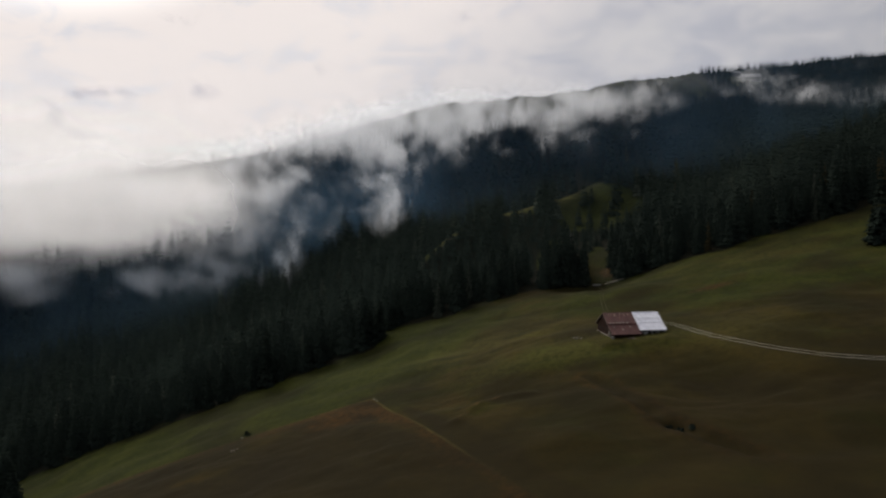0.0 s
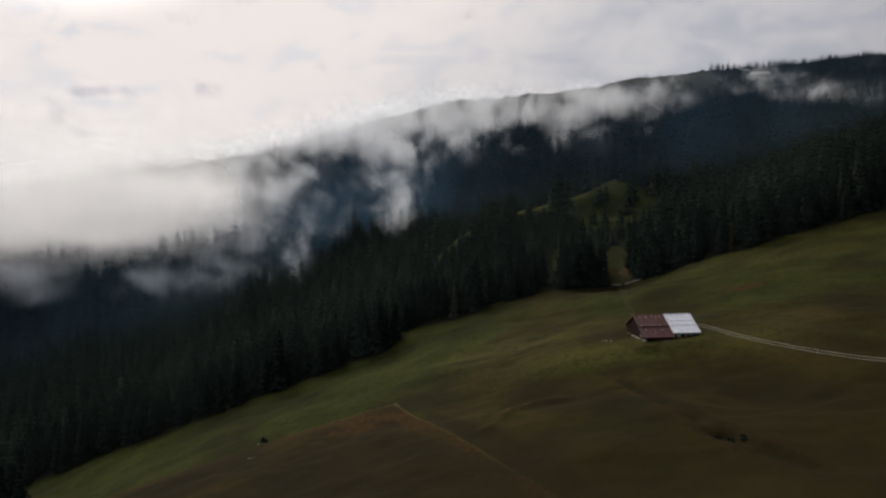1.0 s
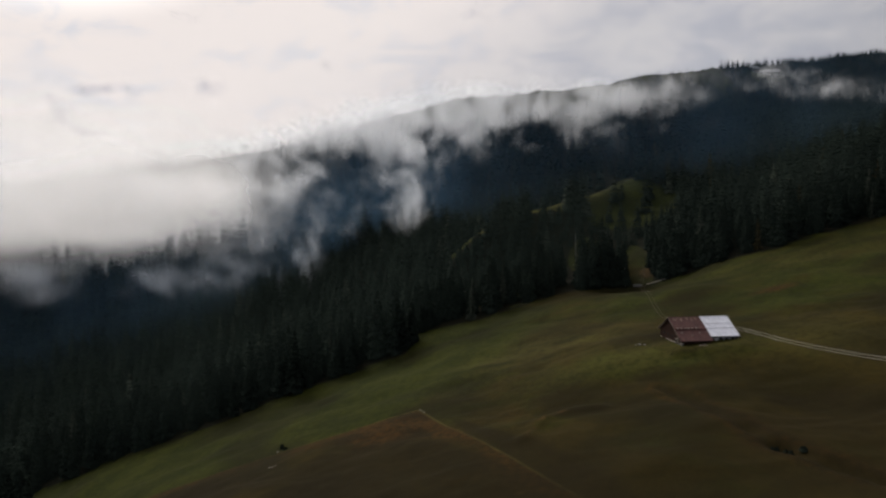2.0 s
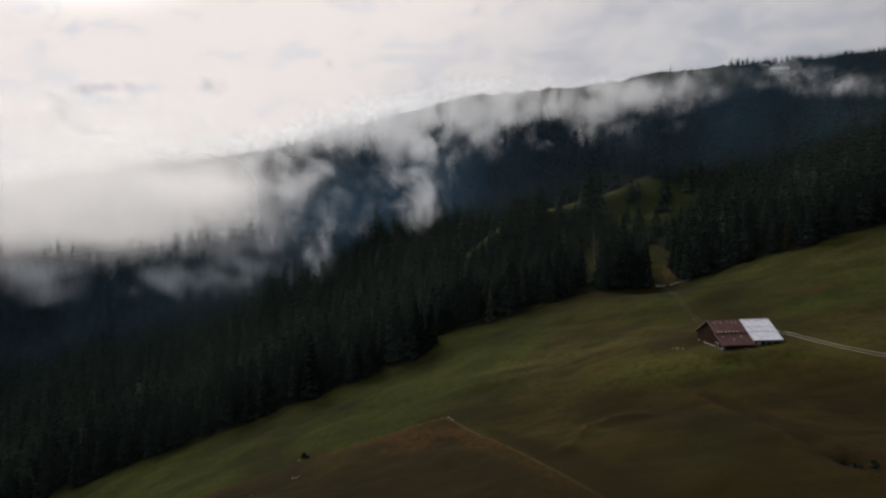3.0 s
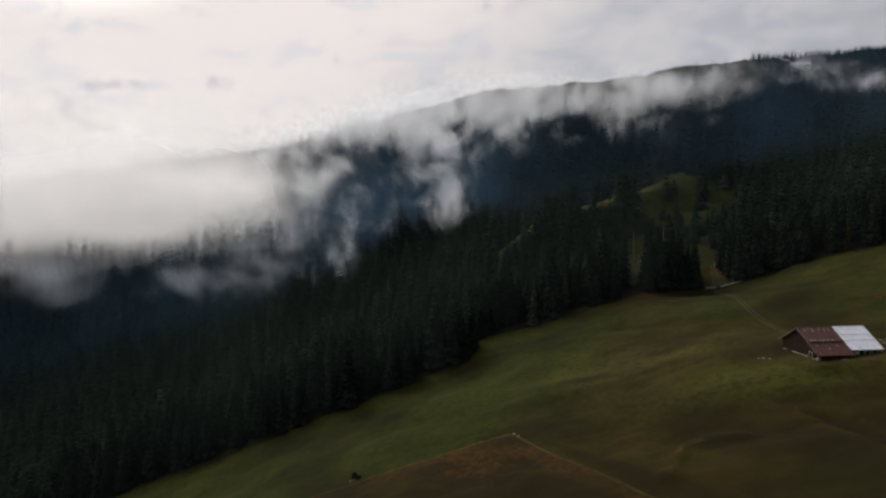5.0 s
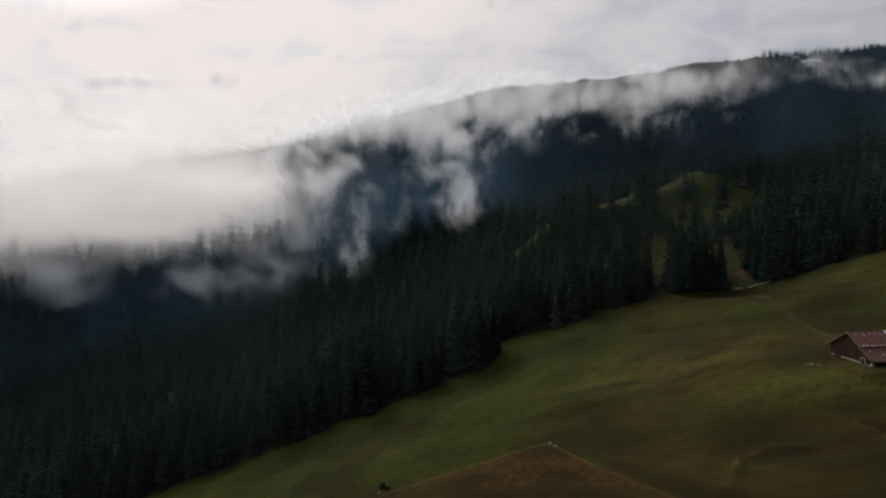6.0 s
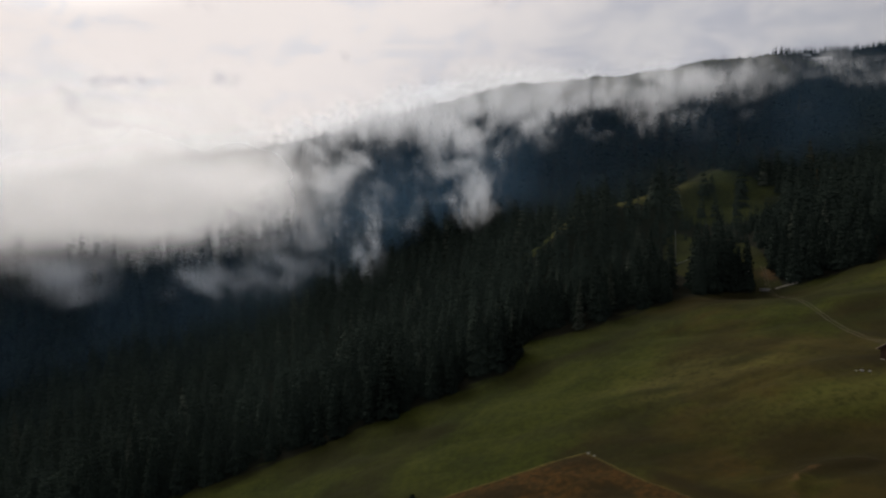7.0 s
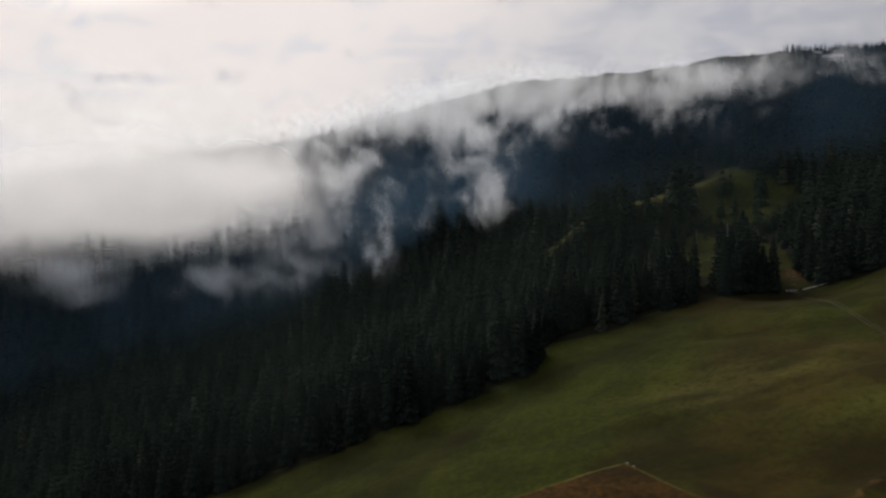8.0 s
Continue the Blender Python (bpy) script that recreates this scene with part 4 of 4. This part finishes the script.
        part("rust_bare_strip", prism([(y0, z0 + 0.09), (y1, z1 + 0.09), (y1, z1), (y0, z0)], "x", x, x + guards.uniform(0.15, 0.4)), RUST, barn, "bare pale strip on the roof")
    for k in range(3):
        x, y = 1.2 + 3.0 * k, -6.4 - 1.1 * (k % 2)
        part("patch", boxes(((x, y - 0.25, top - fall * abs(y) - 0.28), (x + 0.5, y + 0.25, top - fall * abs(y) - 0.05))), PALE_WOOD, barn)
    return barn


build_barn()

# planks, a log and stones by the barn
planks = thing("plank_pile", pose(65.0, 221.2, ground_at(65.0, 221.2), 0, 0, 12), "loose bleached planks lying before the barn", "planks")
for k in range(4):
    part("plank", box(bmesh.new(), (-1.5, -0.09, 0.0), (1.5, 0.09, 0.09), 0.02, pose(0.35 * k, 0.42 * k - 0.6, 0.02 + 0.07 * k, 0, 2 * k, 14 * k - 18)), VERGE, planks)
for k, (x, y, r) in enumerate(((48.3, 232.6, 0.55), (49.6, 231.5, 0.40), (47.2, 233.4, 0.3), (-26.6, 227.6, 0.50), (-25.4, 225.9, 0.35), (-88.5, 306.8, 0.9), (-86.9, 307.4, 0.7), (-74.6, 226.2, 0.35))):
    ob = part("boulder", rock(r, k), STONE)
    ob.matrix_world = pose(x, y, ground_at(x, y) + 0.25 * r, 0, 0, 37 * k)
    tagged(ob, "pale weathered boulder in the grass", "stone")


# ---- tracks ----
def rut(name, points, width, mat, label, lift=0.07, parent=None):
    """A worn wheel rut along a line in plan."""
    pts = np.array(points, float)
    along = np.r_[0, np.cumsum(np.hypot(*np.diff(pts, axis=0).T))]
    s = np.arange(0, along[-1], 1.2)
    # smooth the line through its corners
    x, y = np.interp(s, along, pts[:, 0]), np.interp(s, along, pts[:, 1])
    for _ in range(12):
        x[1:-1], y[1:-1] = (x[:-2] + 2 * x[1:-1] + x[2:]) / 4, (y[:-2] + 2 * y[1:-1] + y[2:]) / 4
    tx_, ty_ = np.gradient(x), np.gradient(y)
    l = np.hypot(tx_, ty_)
    nx, ny = -ty_ / l, tx_ / l
    half = width / 2 * (1 + 0.35 * value_noise(s / 2.3, s * 0, 3))
    off = np.array([-1.0, -0.5, 0.5, 1.0])[:, None]
    X, Y = x + off * nx * half, y + off * ny * half
    Z = ground_many(X.ravel(), Y.ravel()).reshape(X.shape) + lift * np.array([0.2, 1.0, 1.0, 0.2])[:, None]
    me = sheet_mesh(name, X.T, Y.T, Z.T)
    me.materials.append(mat)
    ob = new(name, me)
    if parent:
        ob.parent = parent
        return tagged(ob, label)
    return tagged(ob, label, "track", kind="structure")


def shifted(points, d):
    p = np.array(points, float)
    t = np.gradient(p, axis=0)
    l = np.hypot(t[:, 0], t[:, 1])[:, None]
    return p + d * np.stack([-t[:, 1], t[:, 0]], 1) / l


for d in (-1.05, 1.05):
    rut("track_rut", shifted(LANE, d), 0.12, GRAVEL, "pale gravel wheel rut of the farm track")
for d in (-0.7, 0.7):
    rut("path_rut", shifted(PATH_UP, d), 0.10, WORN, "faint wheel rut up to the wood")

# ---- by the wood: trough, log, poles ----
z = ground_at(88.0, 368.0)
trough = thing("water_trough", pose(88.0, 367.5, z, 0, 0, 8), "pale stone water trough beside the path", "trough")
part("basin", prism([(-1.0, 0.0), (1.0, 0.0), (1.1, 0.95), (0.8, 0.95), (0.75, 0.3), (-0.75, 0.3), (-0.8, 0.95), (-1.1, 0.95)], "x", -2.0, 2.0), STONE, trough)
part("end_slab", boxes(((-2.2, -1.1, 0), (-1.99, 1.1, 1.0)), bevel=0.03), STONE, trough)
part("end_slab", boxes(((1.99, -1.1, 0), (2.2, 1.1, 1.0)), bevel=0.03), STONE, trough)
log = part("felled_log", pole(bmesh.new(), (92.5, 366.0, ground_at(92.5, 366.0) + 0.5), (103.0, 364.5, ground_at(103.0, 364.5) + 0.4), 0.27, 0.19, 10), PALE_WOOD)
tagged(log, "long bleached log lying at the wood's edge", "log")
for x, y, h in ((82.0, 371.0, 12.5), (44.5, 541.0, 9.0)):
    p = thing("wooden_pole", pose(x, y, ground_at(x, y)), "tall weathered pole at the edge of the wood", "pole")
    part("shaft", pole(bmesh.new(), (0, 0, -0.6), (0, 0, h), 0.16, 0.11, 8), PALE_WOOD, p)
    part("cap", boxes(((-0.5, -0.08, h - 0.5), (0.5, 0.08, h - 0.36))), BROWN_WOOD, p)


def dead_tree(x, y, tall, seed):
    """A bleached dead trunk with stubs of limbs."""
    rnd = random.Random(seed)
    top = thing("dead_tree", pose(x, y, ground_at(x, y), 0, rnd.uniform(-2, 2), 50 * seed), "bleached dead trunk standing in the clearing", "tree")
    part("trunk", pole(bmesh.new(), (0, 0, -0.6), (0.2, 0.1, tall), 0.34, 0.10, 8), GREY_WOOD, top)
    for k in range(9):
        z, a, l = tall * rnd.uniform(0.3, 0.95), rnd.uniform(0, 6.28), rnd.uniform(0.8, 2.2)
        part("limb", pole(bmesh.new(), (0.2 * z / tall, 0.1 * z / tall, z), (math.cos(a) * l, math.sin(a) * l, z + rnd.uniform(-0.5, 0.3)), 0.07, 0.03, 5), GREY_WOOD, top)


dead_tree(66, 427, 19, 1)
dead_tree(86, 433, 15, 2)


stones = random.Random(9)
for k in range(9):
    x, y = 64 + 1.9 * k + stones.uniform(-0.5, 0.5), 424.5 + 0.35 * k + stones.uniform(-0.6, 0.6)
    ob = part("boulder", rock(0.3 + stones.random() * 0.35, k + 20), STONE)
    ob.matrix_world = pose(x, y, ground_at(x, y) + 0.15, 0, 0, 50 * k)
    tagged(ob, "pale stone in a tumbled row in the clearing", "stone")

# trees of another colour that stand out in the wood
for kind, x, y, size, turn in ((LARCHES[0], 345, 524, 1.1, 20), (LARCHES[1], 171, 472, 0.9, 80), (LARCHES[0], -331, 531, 0.8, 140), (LARCHES[1], 283, 503, 1.0, 210),
                               (PALES[0], -160, 411, 1.05, 30), (PALES[0], -153, 415, 0.9, 100), (PALES[0], -81, 410, 1.0, 60), (PALES[0], -89, 414, 0.85, 10), (PALES[0], -153, 444, 0.9, 170),
                               (PALES[0], -290, 381, 1.15, 200), (PALES[0], -281, 376, 0.95, 20), (PALES[0], -263, 366, 1.0, 110), (PALES[0], -211, 351, 1.05, 75), (PALES[0], -124, 402, 0.9, 310), (PALES[0], -56, 416, 0.85, 140),
                               (LARCHES[0], 182, 500, 1.15, 60), (LARCHES[1], 186, 385, 0.9, 15), (PALES[0], 189, 417, 1.0, 95)):
    m = pose(x, y, ground_at(x, y), 0, 0, turn) @ Matrix.Diagonal((size, size, size, 1))
    copy_thing(kind, m).matrix_world = m

# the clump of tall spruces beside the path into the wood
for k, (x, y, size) in enumerate(((58.5, 373, 0.95), (64, 371, 1.10), (69.5, 375, 1.18), (75, 377, 1.05), (66, 383, 1.22), (73, 386, 1.20))):
    m = pose(x, y, ground_at(x, y), 0, 0, 70 * k) @ Matrix.Diagonal((size, size, size, 1))
    copy_thing(SPRUCES[k % 3], m).matrix_world = m

# the lone spruce that stands out on the upper meadow
m = pose(199.5, 291.0, ground_at(199.5, 291.0), 0, 0, 40) @ Matrix.Diagonal((1.15, 1.15, 1.15, 1))
lone = copy_thing(SPRUCES[2], m)
lone.matrix_world = m
tagged(lone, "lone tall spruce standing out on the upper meadow", "tree")

# two spruces that stand out from the wood's edge low on the meadow
for x, y, size, turn in ((-176, 251, 0.85, 15), (-191, 262, 0.95, 130)):
    m = pose(x, y, ground_at(x, y), 0, 0, turn) @ Matrix.Diagonal((size, size, size, 1))
    copy_thing(SPRUCES[3], m).matrix_world = m


# ---- dark shrubs on the pasture ----
def juniper(x, y, tall, wide, seed):
    """A low ragged juniper: short stems under a few tufted crowns."""
    rnd = random.Random(seed)
    top = thing("juniper_shrub", pose(x, y, ground_at(x, y) - 0.1, 0, 0, 47 * seed), "low dark juniper shrub in the rough grass", "shrub", "shrubs on the pasture")
    for k in range(4):
        a, d = 1.57 * k + rnd.uniform(-0.5, 0.5), wide * rnd.uniform(0.25, 0.5)
        v, f = conifer(seed * 7 + k, tall * rnd.uniform(0.7, 1.0), wide * 0.62, 7, 7, False, ragged=0.45, bare=0.12)
        v[:, 0] += math.cos(a) * d
        v[:, 1] += math.sin(a) * d
        crown = new("crown", mesh_of("crown", v, f, SPRUCE))
        crown.parent = top
        part("stem", pole(bmesh.new(), (0, 0, -0.3), (math.cos(a) * d, math.sin(a) * d, tall * 0.4), 0.09, 0.05, 5), BARK, top)


for k, (x, y, tall, wide) in enumerate(((56.2, 158.6, 1.5, 1.5), (58.8, 157.4, 1.3, 1.4), (61.0, 155.6, 0.9, 1.0), (-73.8, 228.6, 1.5, 1.0), (-72.2, 226.8, 0.9, 0.9))):
    juniper(x, y, tall, wide, k + 1)

for k, (x, y, r) in enumerate(((-72.4, 208.6, 0.35), (-71.3, 207.9, 0.28), (-70.5, 208.4, 0.22))):
    ob = part("boulder", rock(r, k + 40), STONE)
    ob.matrix_world = pose(x, y, ground_at(x, y) + 0.2 * r, 0, 0, 61 * k)
    tagged(ob, "small pale stone half sunk in rough grass", "stone")


# ---- the farm under the far crest ----
def farmhouse(x, y, long, deep, eave, ridge, turn, seed, label):
    """A long gabled house: x along the ridge, windows in the front wall."""
    house = thing("farmhouse", pose(x, y, ground_at(x, y), 0, 0, turn), label, "house", "farm under the crest")
    a, d = long / 2, deep / 2
    part("plinth", boxes(((-a - 0.1, -d - 0.1, -4.0), (a + 0.1, d + 0.1, 0.6)), bevel=0.05), STONE, house)
    part("body", prism([(-d, 0.6), (d, 0.6), (d, eave), (0, ridge - 0.25), (-d, eave)], "x", -a, a), GREY_WOOD, house, "weathered grey board walls")
    pitch = (ridge - eave) / d
    for side in (-1, 1):
        o = d + 1.2
        part("roof", prism([(0, ridge), (side * o, ridge - pitch * o), (side * o, ridge - pitch * o - 0.25), (0, ridge - 0.25)], "x", -a - 1.0, a + 1.0), PALE_ROOF, house, "pale weathered sheet roof")
    part("ridge_cap", boxes(((-a - 1.0, -0.25, ridge - 0.02), (a + 1.0, 0.25, ridge + 0.12)), bevel=0.04), GREY_WOOD, house)
    part("chimney", boxes(((a * 0.4, 0.4, ridge - 1.2), (a * 0.4 + 1.0, 1.4, ridge + 1.2)), bevel=0.04), STONE, house)
    count = max(2, int(long / 4))
    for k in range(count):
        wx = -a + long * (k + 0.5) / count
        window = part("window", boxes(((wx - 0.55, -d - 0.06, 1.6), (wx + 0.55, -d - 0.004, 2.9))), DARK, house)
        part("window_frame", boxes(((wx - 0.7, -d - 0.1, 1.45), (wx - 0.55, -d - 0.003, 3.05)), ((wx + 0.55, -d - 0.1, 1.45), (wx + 0.7, -d - 0.003, 3.05)), ((wx - 0.55, -d - 0.1, 2.9), (wx + 0.55, -d - 0.003, 3.05))), WHITEWASH, window)


farmhouse(505, 1058, 30, 13, 4.6, 9.6, -8, 1, "long grey farmhouse with pale roof under the crest")
farmhouse(478, 1050, 12, 10, 4.0, 7.8, 10, 2, "small grey barn with pale roof beside farmhouse")
